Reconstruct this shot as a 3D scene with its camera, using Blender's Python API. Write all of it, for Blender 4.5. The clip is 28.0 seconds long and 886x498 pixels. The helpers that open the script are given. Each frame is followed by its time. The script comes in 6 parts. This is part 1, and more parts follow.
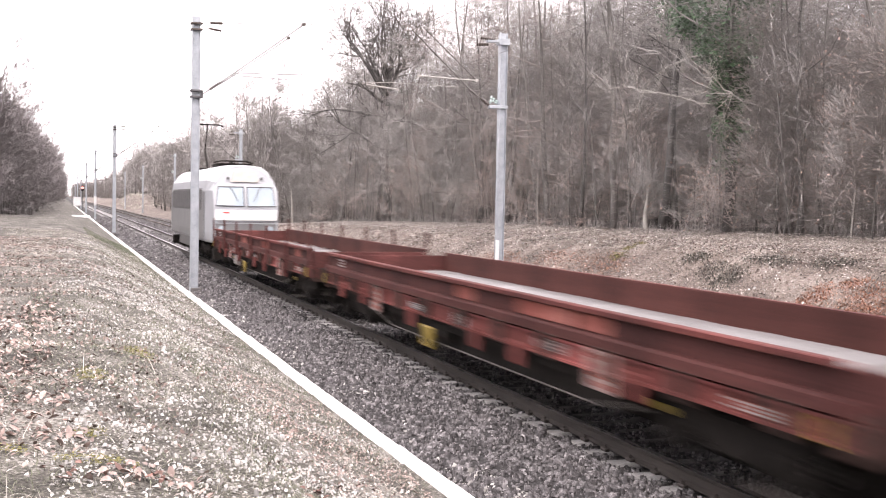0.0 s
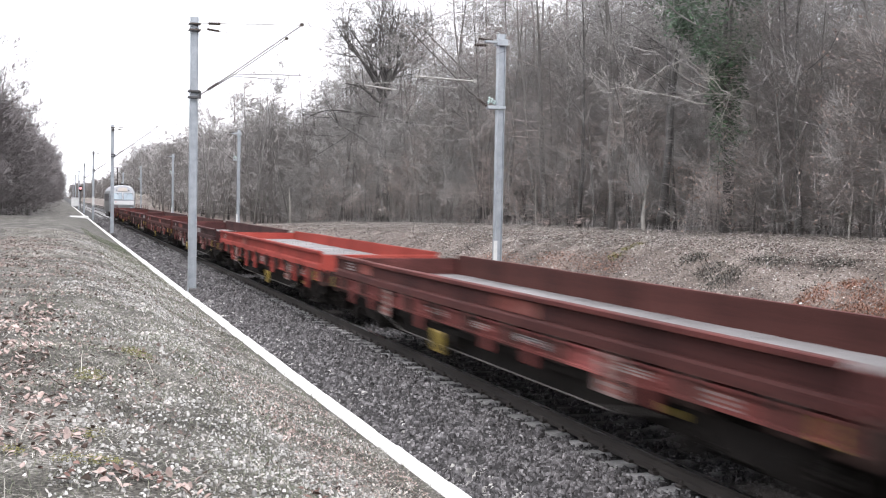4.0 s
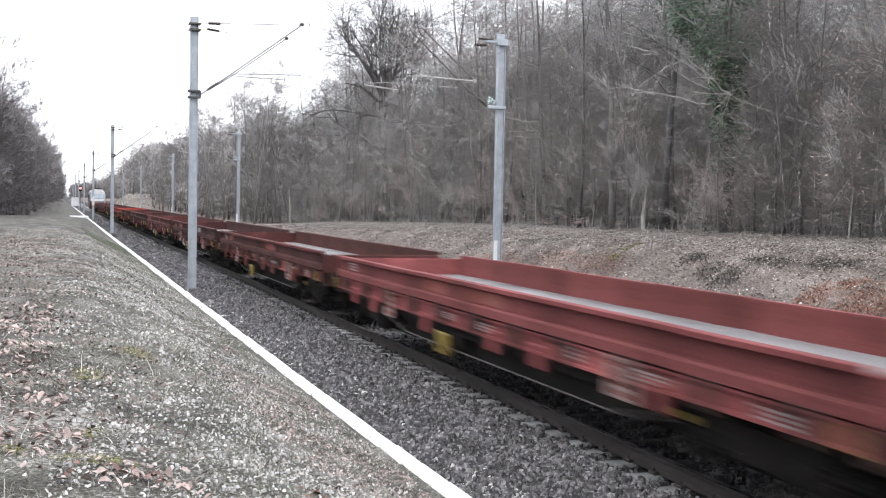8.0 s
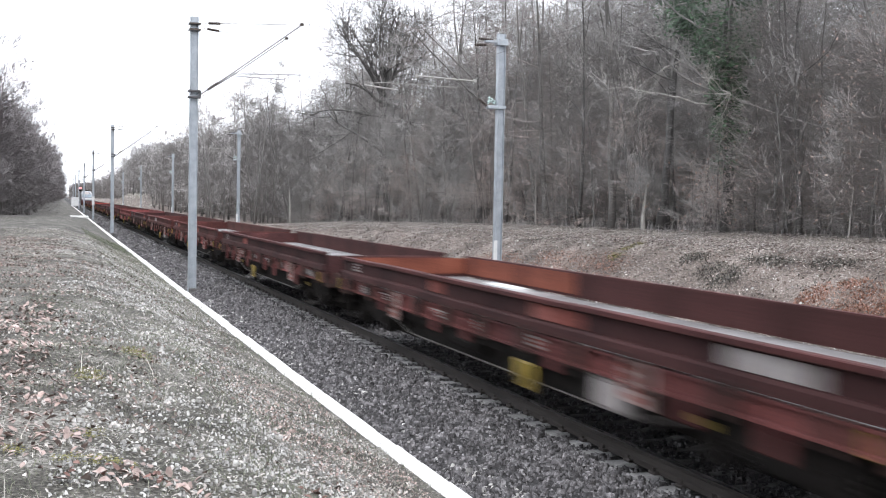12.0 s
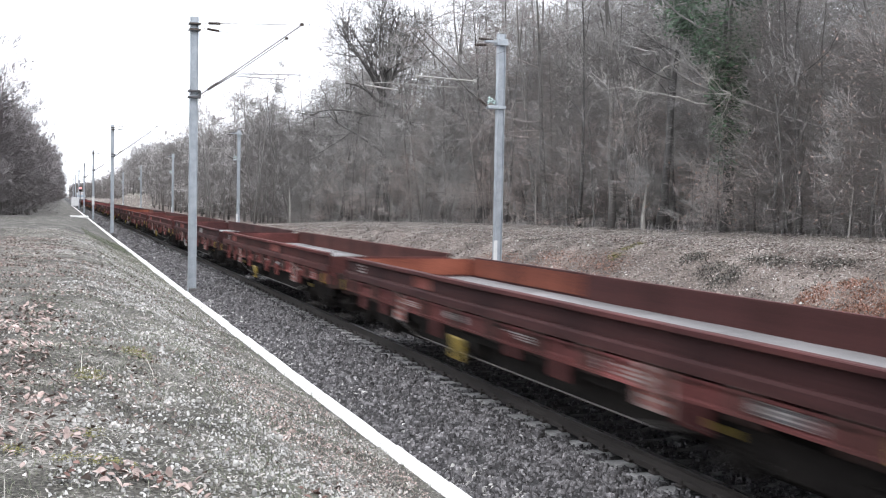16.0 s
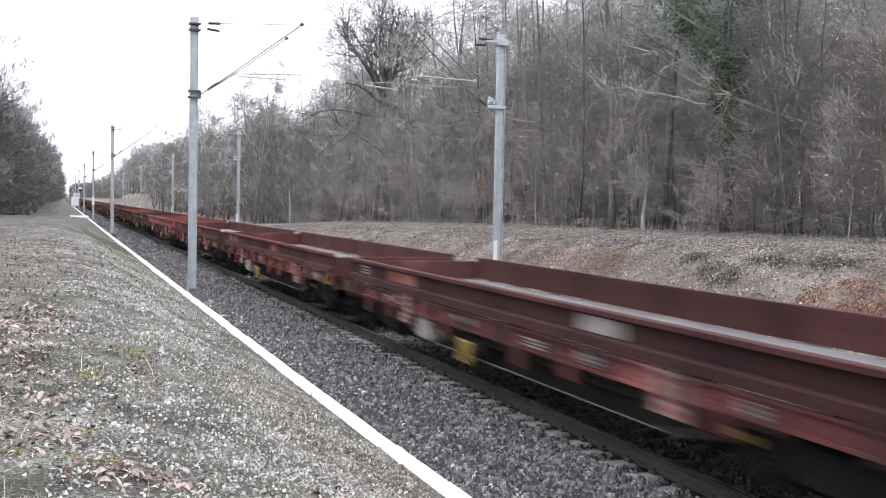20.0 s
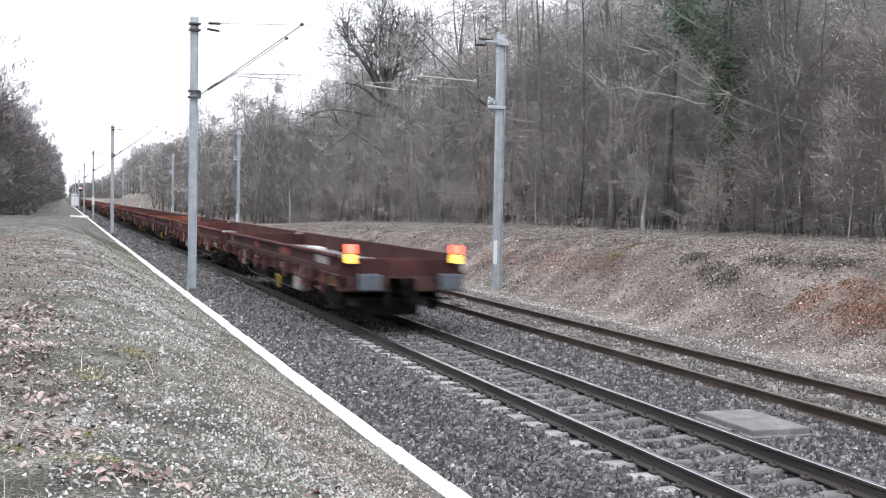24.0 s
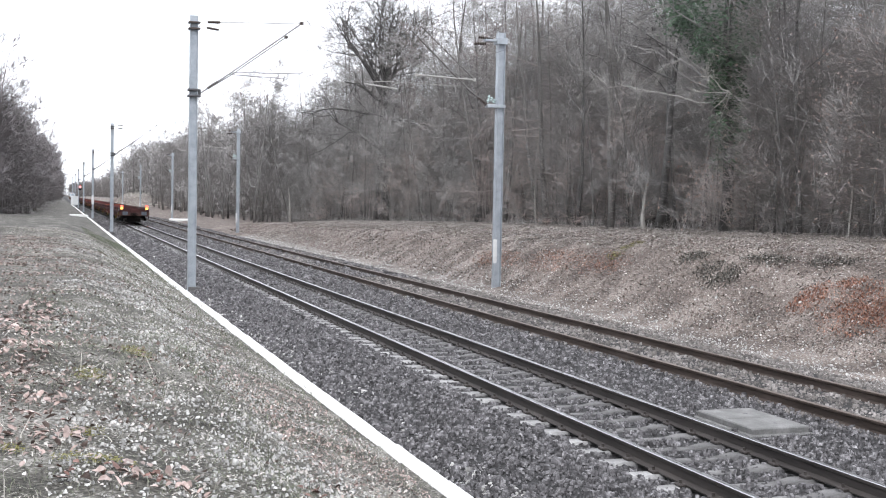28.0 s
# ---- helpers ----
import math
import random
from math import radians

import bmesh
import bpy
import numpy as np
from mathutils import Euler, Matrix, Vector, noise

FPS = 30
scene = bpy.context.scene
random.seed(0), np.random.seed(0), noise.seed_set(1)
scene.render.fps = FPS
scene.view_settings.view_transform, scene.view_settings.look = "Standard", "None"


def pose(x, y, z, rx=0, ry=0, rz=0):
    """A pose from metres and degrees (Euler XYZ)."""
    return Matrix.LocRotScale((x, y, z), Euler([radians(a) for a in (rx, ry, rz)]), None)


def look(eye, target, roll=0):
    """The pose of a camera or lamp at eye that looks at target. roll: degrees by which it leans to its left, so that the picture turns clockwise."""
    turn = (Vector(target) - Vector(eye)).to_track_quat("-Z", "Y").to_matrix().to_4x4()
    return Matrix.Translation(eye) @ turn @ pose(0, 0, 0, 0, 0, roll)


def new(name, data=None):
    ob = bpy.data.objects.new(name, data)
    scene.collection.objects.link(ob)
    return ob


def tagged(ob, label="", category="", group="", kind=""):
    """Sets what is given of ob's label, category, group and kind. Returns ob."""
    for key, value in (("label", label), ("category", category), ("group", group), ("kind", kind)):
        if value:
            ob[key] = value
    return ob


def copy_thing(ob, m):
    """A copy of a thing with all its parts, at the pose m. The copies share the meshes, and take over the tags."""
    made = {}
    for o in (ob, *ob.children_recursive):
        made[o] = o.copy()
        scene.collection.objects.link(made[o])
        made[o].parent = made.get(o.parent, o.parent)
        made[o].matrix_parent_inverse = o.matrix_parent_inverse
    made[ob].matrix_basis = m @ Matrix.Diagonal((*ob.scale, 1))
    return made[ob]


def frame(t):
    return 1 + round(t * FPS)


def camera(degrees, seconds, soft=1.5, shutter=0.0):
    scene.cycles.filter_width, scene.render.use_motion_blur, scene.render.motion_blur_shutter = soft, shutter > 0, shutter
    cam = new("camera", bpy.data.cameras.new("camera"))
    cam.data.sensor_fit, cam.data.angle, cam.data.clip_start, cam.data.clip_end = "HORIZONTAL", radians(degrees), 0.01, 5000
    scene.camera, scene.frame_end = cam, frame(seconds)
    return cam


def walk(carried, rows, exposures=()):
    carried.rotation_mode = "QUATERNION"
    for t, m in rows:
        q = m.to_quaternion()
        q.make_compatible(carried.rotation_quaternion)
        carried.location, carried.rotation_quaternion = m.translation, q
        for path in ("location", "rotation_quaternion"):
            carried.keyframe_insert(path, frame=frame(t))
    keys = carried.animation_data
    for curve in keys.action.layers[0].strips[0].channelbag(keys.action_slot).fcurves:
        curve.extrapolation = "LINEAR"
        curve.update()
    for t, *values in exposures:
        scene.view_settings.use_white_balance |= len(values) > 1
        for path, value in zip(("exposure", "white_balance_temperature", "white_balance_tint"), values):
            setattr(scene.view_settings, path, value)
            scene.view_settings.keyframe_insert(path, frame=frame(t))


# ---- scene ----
# ---- camera and its path ----
cam = camera(41.434, 28.0, soft=1.1, shutter=0.9)
EYE = (-6.966, 0.0, 2.695)
YAW, PITCH, ROLL = 18.306, -2.308, 1.055      # degrees; yaw to the right of the track's line


def cam_pose(du, dv):
    """The camera's pose with the small wobble of the stand, du to the right and dv down, in thousandths of the lens."""
    a, b = radians(YAW) - du / 2073.0, radians(PITCH) + dv / 2073.0
    d = Vector((math.sin(a) * math.cos(b), math.cos(a) * math.cos(b), math.sin(b)))
    return look(EYE, Vector(EYE) + d * 10.0, ROLL)


WOBBLE = [(0, 4.0, 1.4), (0.5, 2.6, 1.8), (1, 1.8, 2.0), (1.5, 1.0, 2.0), (2, 0.7, 2.4), (7, 0.7, 2.2), (12, 0.7, 2.0),
          (18, 0.7, 2.0), (24.3, 0.7, 2.0), (25, 0.7, 0.4), (25.5, 0.5, 1.4), (26, 0.6, 0.1), (27, 0.7, -0.3), (27.5, -0.8, 0.2), (28, 0, 0)]
EXPOSURES = [(0, 1.53, 7250, 24), (1, 1.37, 7050, 21), (2, 1.21, 6850, 18), (3.5, 1.09, 6700, 16), (6, 1.0, 6500, 13), (21, 0.98, 6450, 13), (24, 0.95, 6450, 13), (28, 0.94, 6450, 13)]
walk(cam, [(t, cam_pose(du, dv)) for t, du, dv in WOBBLE], EXPOSURES)

# ---- sky and sun: a bright overcast day ----
world = bpy.data.worlds.new("overcast_sky")
scene.world = world
world.use_nodes = True
wn, wl = world.node_tree.nodes, world.node_tree.links
sky = wn.new("ShaderNodeTexSky")
sky.sky_type = "NISHITA"
sky.sun_disc = False
sky.sun_elevation, sky.sun_rotation = radians(58), radians(200)
sky.air_density, sky.dust_density, sky.ozone_density = 1.0, 1.5, 1.0
veil = wn.new("ShaderNodeHueSaturation")
veil.inputs["Saturation"].default_value = 0.3
wl.new(sky.outputs[0], veil.inputs["Color"])
cloud = wn.new("ShaderNodeMix")            # an even sheet of bright cloud over most of the sky
cloud.data_type = "RGBA"
cloud.inputs["Factor"].default_value = 0.85
cloud.inputs["B"].default_value = (7.5, 7.9, 8.35, 1)
wl.new(veil.outputs[0], cloud.inputs["A"])
wl.new(cloud.outputs["Result"], wn["Background"].inputs["Color"])
wn["Background"].inputs["Strength"].default_value = 0.15
sun_data = bpy.data.lights.new("sun", "SUN")
sun_data.energy, sun_data.angle, sun_data.color = 0.8, radians(30), (1.0, 0.98, 0.95)
sun = new("sun", sun_data)
sun.matrix_world = look((0, 0, 60), (0 + 60 * math.cos(radians(58)) * math.sin(radians(200)) * -1, 60 * math.cos(radians(58)) * math.cos(radians(200)) * -1, 60 - 60 * math.sin(radians(58))))

# ---- materials ----


def material(name, stops, scale=6.0, rough=0.85, metal=0.0, bump=0.3, bump_scale=40.0, fine=0.35, detail=8.0, spread=(0.3, 0.7), random=0.0, island=0.0, stretch=(1, 1, 1), sheen=0.5):
    """A surface with a coarse and a fine mottling of its colours, and a relief. random, island: how much the pieces differ in lightness."""
    m = bpy.data.materials.new(name)
    m.use_nodes = True
    n, l = m.node_tree.nodes, m.node_tree.links
    b = n["Principled BSDF"]
    b.inputs["Metallic"].default_value = metal
    b.inputs["Specular IOR Level"].default_value = sheen
    geo = n.new("ShaderNodeNewGeometry")
    tex = n.new("ShaderNodeTexCoord")
    mp = n.new("ShaderNodeMapping")
    mp.inputs["Scale"].default_value = stretch
    l.new(tex.outputs["Object"], mp.inputs[0])
    big, small = n.new("ShaderNodeTexNoise"), n.new("ShaderNodeTexNoise")
    for k, s, d in ((big, scale, detail), (small, bump_scale, 5.0)):
        k.inputs["Scale"].default_value, k.inputs["Detail"].default_value = s, d
        l.new(mp.outputs[0], k.inputs["Vector"])
    mix = n.new("ShaderNodeMix")
    mix.inputs["Factor"].default_value = fine
    l.new(big.outputs["Fac"], mix.inputs["A"])
    l.new(small.outputs["Fac"], mix.inputs["B"])
    ramp = n.new("ShaderNodeValToRGB")
    e = ramp.color_ramp.elements
    lo, hi = spread
    e[0].position, e[1].position = lo, hi
    e[0].color, e[1].color = (*stops[0], 1), (*stops[-1], 1)
    for i, c in enumerate(stops[1:-1], 1):
        x = e.new(lo + (hi - lo) * i / (len(stops) - 1))
        x.color = (*c, 1)
    l.new(mix.outputs["Result"], ramp.inputs[0])
    colour = ramp.outputs[0]
    if random or island:
        hsv = n.new("ShaderNodeHueSaturation")
        rng = n.new("ShaderNodeMapRange")
        rng.inputs["To Min"].default_value, rng.inputs["To Max"].default_value = 1 - (random or island), 1 + (random or island)
        l.new(n.new("ShaderNodeObjectInfo").outputs["Random"] if random else geo.outputs["Random Per Island"], rng.inputs["Value"])
        l.new(colour, hsv.inputs["Color"])
        l.new(rng.outputs[0], hsv.inputs["Value"])
        colour = hsv.outputs[0]
    l.new(colour, b.inputs["Base Color"])
    rr = n.new("ShaderNodeMapRange")
    rr.inputs["To Min"].default_value, rr.inputs["To Max"].default_value = max(0.05, rough - 0.12), min(1.0, rough + 0.1)
    l.new(small.outputs["Fac"], rr.inputs["Value"])
    l.new(rr.outputs[0], b.inputs["Roughness"])
    if bump:
        bp = n.new("ShaderNodeBump")
        bp.inputs["Strength"].default_value, bp.inputs["Distance"].default_value = bump, 0.02
        l.new(small.outputs["Fac"], bp.inputs["Height"])
        l.new(bp.outputs[0], b.inputs["Normal"])
    return m


def glow(name, colour, strength):
    m = bpy.data.materials.new(name)
    m.use_nodes = True
    b = m.node_tree.nodes["Principled BSDF"]
    b.inputs["Base Color"].default_value = (*colour, 1)
    b.inputs["Emission Color"].default_value = (*colour, 1)
    b.inputs["Emission Strength"].default_value = strength
    b.inputs["Roughness"].default_value = 0.3
    return m


# Bed near-black: the shade between the stones is painted into its colour.
M_BALLASTGAP = material("gap_shade_ballast_bed", [(0.007, 0.0067, 0.007), (0.018, 0.0174, 0.018), (0.05, 0.0487, 0.05)], 18, bump=1.0, bump_scale=26, fine=0.6)
M_STONE = material("ballast_stone", [(0.03, 0.0288, 0.03), (0.1, 0.0965, 0.1), (0.32, 0.313, 0.32)], 14, bump=0.3, island=0.6, sheen=0.25)
M_STONE2 = material("weathered_ballast", [(0.06, 0.054, 0.05), (0.15, 0.138, 0.13), (0.36, 0.34, 0.326)], 3, bump=0.3, island=0.5)
M_PALE = material("pale_pebble", [(0.2, 0.197, 0.188), (0.37, 0.366, 0.353), (0.58, 0.575, 0.56)], 5, island=0.5)
M_TURF = material("winter_turf", [(0.018, 0.016, 0.012), (0.048, 0.044, 0.036), (0.11, 0.103, 0.088), (0.29, 0.28, 0.255)], 1.3, bump=1.0, bump_scale=34, fine=0.6, spread=(0.4, 0.62))
M_LITTER = material("leaf_litter_bank", [(0.042, 0.032, 0.027), (0.105, 0.083, 0.071), (0.19, 0.158, 0.138), (0.35, 0.31, 0.28)], 0.7, bump=1.0, bump_scale=24, fine=0.6, spread=(0.4, 0.62))
M_WOODFLOOR = material("wood_floor", [(0.04, 0.034, 0.03), (0.08, 0.066, 0.058), (0.14, 0.118, 0.105)], 0.4, bump=1.0, bump_scale=10, fine=0.5)
M_SLEEPER = material("sleeper_concrete", [(0.14, 0.137, 0.136), (0.27, 0.267, 0.264), (0.44, 0.437, 0.43)], 5, bump=0.35, random=0.2)
M_SLEEPERGRIME = material("grimy_sleeper", [(0.07, 0.068, 0.068), (0.125, 0.122, 0.121), (0.21, 0.207, 0.205)], 4, bump=0.5, random=0.15, sheen=0.25)
M_TROUGH = material("trough_concrete", [(0.5, 0.5, 0.49), (0.68, 0.68, 0.66), (0.78, 0.78, 0.77)], 4, bump=0.25, random=0.09, spread=(0.25, 0.6))
M_SLAB = material("slab_concrete", [(0.1, 0.099, 0.097), (0.155, 0.154, 0.15), (0.23, 0.228, 0.224)], 5, bump=0.3)
M_RAIL = material("rail_rust", [(0.022, 0.019, 0.018), (0.05, 0.043, 0.04), (0.085, 0.074, 0.068)], 6, rough=0.7, metal=0.3, stretch=(1, 0.1, 1))
M_RAIL2 = material("old_rail_rust", [(0.028, 0.022, 0.019), (0.06, 0.046, 0.039), (0.1, 0.08, 0.07)], 6, rough=0.8, metal=0.1, stretch=(1, 0.1, 1), sheen=0.2)
M_RAILTOP = material("rail_head_polished", [(0.4, 0.4, 0.41), (0.55, 0.55, 0.56)], 5, rough=0.3, metal=1.0, bump=0.05, stretch=(1, 0.05, 1))
M_RAILTOP2 = material("rail_head_dull", [(0.12, 0.09, 0.075), (0.23, 0.19, 0.165)], 5, rough=0.5, metal=0.7, bump=0.05, stretch=(1, 0.05, 1))
M_GALV = material("galvanised_steel", [(0.27, 0.3, 0.335), (0.39, 0.425, 0.46), (0.5, 0.535, 0.57)], 3, rough=0.55, metal=0.35, bump=0.08)
M_INSUL = material("brown_insulator", [(0.03, 0.022, 0.018), (0.07, 0.05, 0.04)], 8, rough=0.3, bump=0.05)
M_GLASSINS = material("glass_insulator", [(0.35, 0.46, 0.45), (0.55, 0.66, 0.64)], 8, rough=0.15, bump=0.0)
M_WIRE = material("dull_copper_wire", [(0.12, 0.112, 0.105), (0.22, 0.21, 0.2)], 4, rough=0.6, metal=0.5, bump=0.0)
M_TUBE = material("weathered_tube", [(0.3, 0.29, 0.27), (0.46, 0.45, 0.43)], 5, rough=0.6, metal=0.3, bump=0.1)
M_PIPE = material("dull_bracket_pipe", [(0.26, 0.26, 0.265), (0.4, 0.4, 0.41)], 5, rough=0.6, metal=0.3, bump=0.1)
M_PLATE = material("white_plate", [(0.55, 0.56, 0.56), (0.74, 0.75, 0.75)], 4, rough=0.5, bump=0.05)
M_CHALK = material("dirty_white_paint", [(0.2, 0.17, 0.165), (0.33, 0.3, 0.295), (0.45, 0.43, 0.425)], 5, rough=0.7, bump=0.05)
M_PINKCHALK = material("faded_pink_panel", [(0.14, 0.075, 0.068), (0.3, 0.2, 0.185), (0.46, 0.38, 0.365)], 3.5, rough=0.75, bump=0.1)
M_BAR = material("dark_lettering", [(0.05, 0.05, 0.055), (0.09, 0.09, 0.095)], 9, rough=0.6, bump=0.0)
# Grime, taken near-black so that shade under the wagons is in the colour.
M_UNDER = material("grimy_shade_black", [(0.008, 0.0075, 0.0075), (0.018, 0.016, 0.015), (0.036, 0.031, 0.028)], 5, rough=0.9, bump=0.4, sheen=0.1)
M_WHEEL = material("wheel_steel", [(0.09, 0.083, 0.078), (0.19, 0.175, 0.165)], 5, rough=0.6, metal=0.2)
M_YELLOW = material("yellow_paint", [(0.1, 0.07, 0.016), (0.27, 0.19, 0.03), (0.46, 0.33, 0.05)], 6, rough=0.6, bump=0.1)
M_DECK = material("worn_deck", [(0.1, 0.097, 0.099), (0.19, 0.185, 0.188), (0.3, 0.294, 0.298)], 1.2, rough=0.6, bump=0.35, bump_scale=18, stretch=(1, 0.3, 1))
M_BUFFER = material("buffer_grey", [(0.05, 0.06, 0.075), (0.12, 0.14, 0.17)], 4, rough=0.5, metal=0.2)
M_STONEGREY = material("loco_grey", [(0.13, 0.133, 0.137), (0.17, 0.174, 0.178), (0.21, 0.214, 0.218)], 1.5, rough=0.45, bump=0.05)
M_LOCOWHITE = material("loco_pale_grey", [(0.3, 0.32, 0.345), (0.39, 0.41, 0.44)], 1.5, rough=0.4, bump=0.04)
M_LOCOPANEL = material("loco_white_panel", [(0.66, 0.67, 0.68), (0.76, 0.77, 0.78)], 1.5, rough=0.4, bump=0.03)
M_LOCODARK = material("loco_dark_panel", [(0.06, 0.06, 0.063), (0.1, 0.1, 0.104)], 2, rough=0.5, bump=0.1)
M_LOCOBEIGE = material("loco_grille", [(0.4, 0.36, 0.33), (0.5, 0.46, 0.42)], 4, rough=0.6, bump=0.2)
# Reflected sky is painted into the glass as a pale blue base.
M_SCREEN = material("sky_pale_glass", [(0.24, 0.31, 0.36), (0.34, 0.42, 0.47)], 1, rough=0.08, bump=0.0, sheen=1.0)
M_REDMARK = material("red_marking", [(0.5, 0.05, 0.04), (0.62, 0.1, 0.08)], 5, rough=0.5, bump=0.0)
M_BARK = material("grey_brown_bark", [(0.065, 0.061, 0.058), (0.125, 0.118, 0.112), (0.2, 0.19, 0.181)], 2.5, bump=0.8, bump_scale=14, stretch=(1, 1, 0.25), random=0.3)
M_BARKDARK = material("dark_oak_bark", [(0.045, 0.043, 0.041), (0.09, 0.086, 0.083), (0.15, 0.144, 0.14)], 3, bump=0.9, bump_scale=14, stretch=(1, 1, 0.25))
M_BARKPALE = material("pale_bark", [(0.2, 0.19, 0.17), (0.36, 0.345, 0.32), (0.5, 0.48, 0.45)], 4, bump=0.5, stretch=(1, 1, 0.5))
M_TWIG = material("bare_twigs", [(0.17, 0.163, 0.158), (0.26, 0.25, 0.243), (0.38, 0.367, 0.358)], 0.5, bump=0.0, random=0.3)
M_TWIGSHRUB = material("tawny_thicket_twigs", [(0.24, 0.195, 0.178), (0.36, 0.3, 0.277), (0.47, 0.405, 0.38)], 0.5, bump=0.0, random=0.25)
M_TWIGRED = material("reddish_twigs", [(0.185, 0.162, 0.152), (0.275, 0.243, 0.23), (0.37, 0.333, 0.317)], 0.5, bump=0.0, random=0.25)
M_BRUSH = material("brushwood", [(0.22, 0.209, 0.203), (0.32, 0.305, 0.297), (0.42, 0.404, 0.394)], 0.25, bump=0.0, island=0.4)
M_BRUSHDARK = material("dark_brushwood", [(0.11, 0.1, 0.1), (0.185, 0.17, 0.17), (0.27, 0.252, 0.252)], 0.25, bump=0.0, island=0.35)
M_IVY = material("ivy_leaf", [(0.014, 0.034, 0.016), (0.036, 0.074, 0.036), (0.085, 0.15, 0.08)], 1.5, rough=0.5, bump=0.0, island=0.4)
M_TANLEAF = material("withered_leaf", [(0.2, 0.14, 0.118), (0.33, 0.24, 0.205), (0.45, 0.35, 0.305)], 2, rough=0.8, bump=0.0, island=0.35)
M_LEAF = material("fallen_leaf", [(0.08, 0.054, 0.046), (0.18, 0.132, 0.116), (0.34, 0.275, 0.25)], 1.2, rough=0.8, bump=0.0, island=0.5)
M_LEAFPALE = material("bleached_leaf", [(0.24, 0.218, 0.2), (0.42, 0.39, 0.365), (0.64, 0.61, 0.585)], 1.2, rough=0.8, bump=0.0, island=0.4)
M_LEAFRED = material("russet_leaf", [(0.2, 0.08, 0.05), (0.34, 0.155, 0.1), (0.46, 0.27, 0.2)], 1.2, rough=0.8, bump=0.0, island=0.4)
M_LEAFRUST = material("red_brown_leaf", [(0.09, 0.045, 0.036), (0.19, 0.1, 0.082), (0.33, 0.215, 0.19)], 3, rough=0.8, bump=0.0, island=0.5)
M_LEAFROSE = material("rose_brown_leaf", [(0.18, 0.128, 0.112), (0.33, 0.25, 0.225), (0.52, 0.435, 0.405)], 6, rough=0.8, bump=0.2, island=0.4)
M_GRASS = material("dry_grass", [(0.1, 0.1, 0.07), (0.18, 0.176, 0.138), (0.33, 0.32, 0.275)], 0.7, bump=0.0, island=0.4)
M_STRAW = material("bleached_straw", [(0.25, 0.236, 0.204), (0.43, 0.408, 0.365), (0.66, 0.637, 0.588)], 0.7, bump=0.0, island=0.45)
M_GREEN = material("green_grass", [(0.075, 0.088, 0.055), (0.135, 0.15, 0.1), (0.225, 0.24, 0.175)], 0.7, bump=0.0, island=0.4)
M_BRAMBLESHADE = material("bramble", [(0.035, 0.036, 0.03), (0.075, 0.076, 0.066), (0.14, 0.14, 0.125)], 2, bump=0.0, island=0.4)
M_MOSS = material("moss", [(0.14, 0.135, 0.045), (0.26, 0.245, 0.085)], 3, bump=0.8)
M_LAMPRED = glow("tail_lamp_red", (1.0, 0.13, 0.08), 1.6)
M_LAMPYEL = glow("tail_lamp_amber", (1.0, 0.55, 0.1), 1.1)
M_SIGNALRED = glow("signal_red", (1.0, 0.1, 0.08), 3.0)


def rust(name, a, b, c, d, bump=0.35):
    return material(name, [a, b, c, d], 0.9, rough=0.75, bump=bump, bump_scale=30, fine=0.4, random=0.16, stretch=(1, 0.45, 1), spread=(0.34, 0.68), sheen=0.12)


# wagon paints: side, sill (its lighter tone doubles as sky light on the top rail), inside
PAINTS = {
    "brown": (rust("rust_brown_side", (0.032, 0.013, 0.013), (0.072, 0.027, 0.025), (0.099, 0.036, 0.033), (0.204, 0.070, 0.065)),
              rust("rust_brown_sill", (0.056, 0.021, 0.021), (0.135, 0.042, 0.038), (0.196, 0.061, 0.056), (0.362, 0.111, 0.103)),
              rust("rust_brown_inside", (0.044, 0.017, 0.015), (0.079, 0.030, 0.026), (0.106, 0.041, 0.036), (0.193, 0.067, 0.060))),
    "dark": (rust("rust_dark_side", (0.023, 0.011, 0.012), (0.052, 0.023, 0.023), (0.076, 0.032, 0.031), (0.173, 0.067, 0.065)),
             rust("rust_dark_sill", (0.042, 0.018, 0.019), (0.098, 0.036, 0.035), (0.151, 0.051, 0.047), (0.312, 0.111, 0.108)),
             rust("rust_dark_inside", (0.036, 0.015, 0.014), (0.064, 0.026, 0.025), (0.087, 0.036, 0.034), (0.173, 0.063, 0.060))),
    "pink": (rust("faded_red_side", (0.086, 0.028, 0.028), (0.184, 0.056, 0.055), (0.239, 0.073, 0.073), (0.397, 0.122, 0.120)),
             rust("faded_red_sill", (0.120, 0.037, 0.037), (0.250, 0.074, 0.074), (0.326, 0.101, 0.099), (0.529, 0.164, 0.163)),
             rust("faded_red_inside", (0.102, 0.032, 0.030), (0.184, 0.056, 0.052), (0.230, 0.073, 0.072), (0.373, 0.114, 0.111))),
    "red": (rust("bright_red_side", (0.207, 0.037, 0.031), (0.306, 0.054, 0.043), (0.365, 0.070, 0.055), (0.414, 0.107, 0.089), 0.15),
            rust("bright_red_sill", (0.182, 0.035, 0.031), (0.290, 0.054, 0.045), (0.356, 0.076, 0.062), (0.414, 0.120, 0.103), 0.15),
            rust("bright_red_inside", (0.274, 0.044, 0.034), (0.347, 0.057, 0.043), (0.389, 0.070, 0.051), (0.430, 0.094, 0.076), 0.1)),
}

# ---- mesh helpers ----


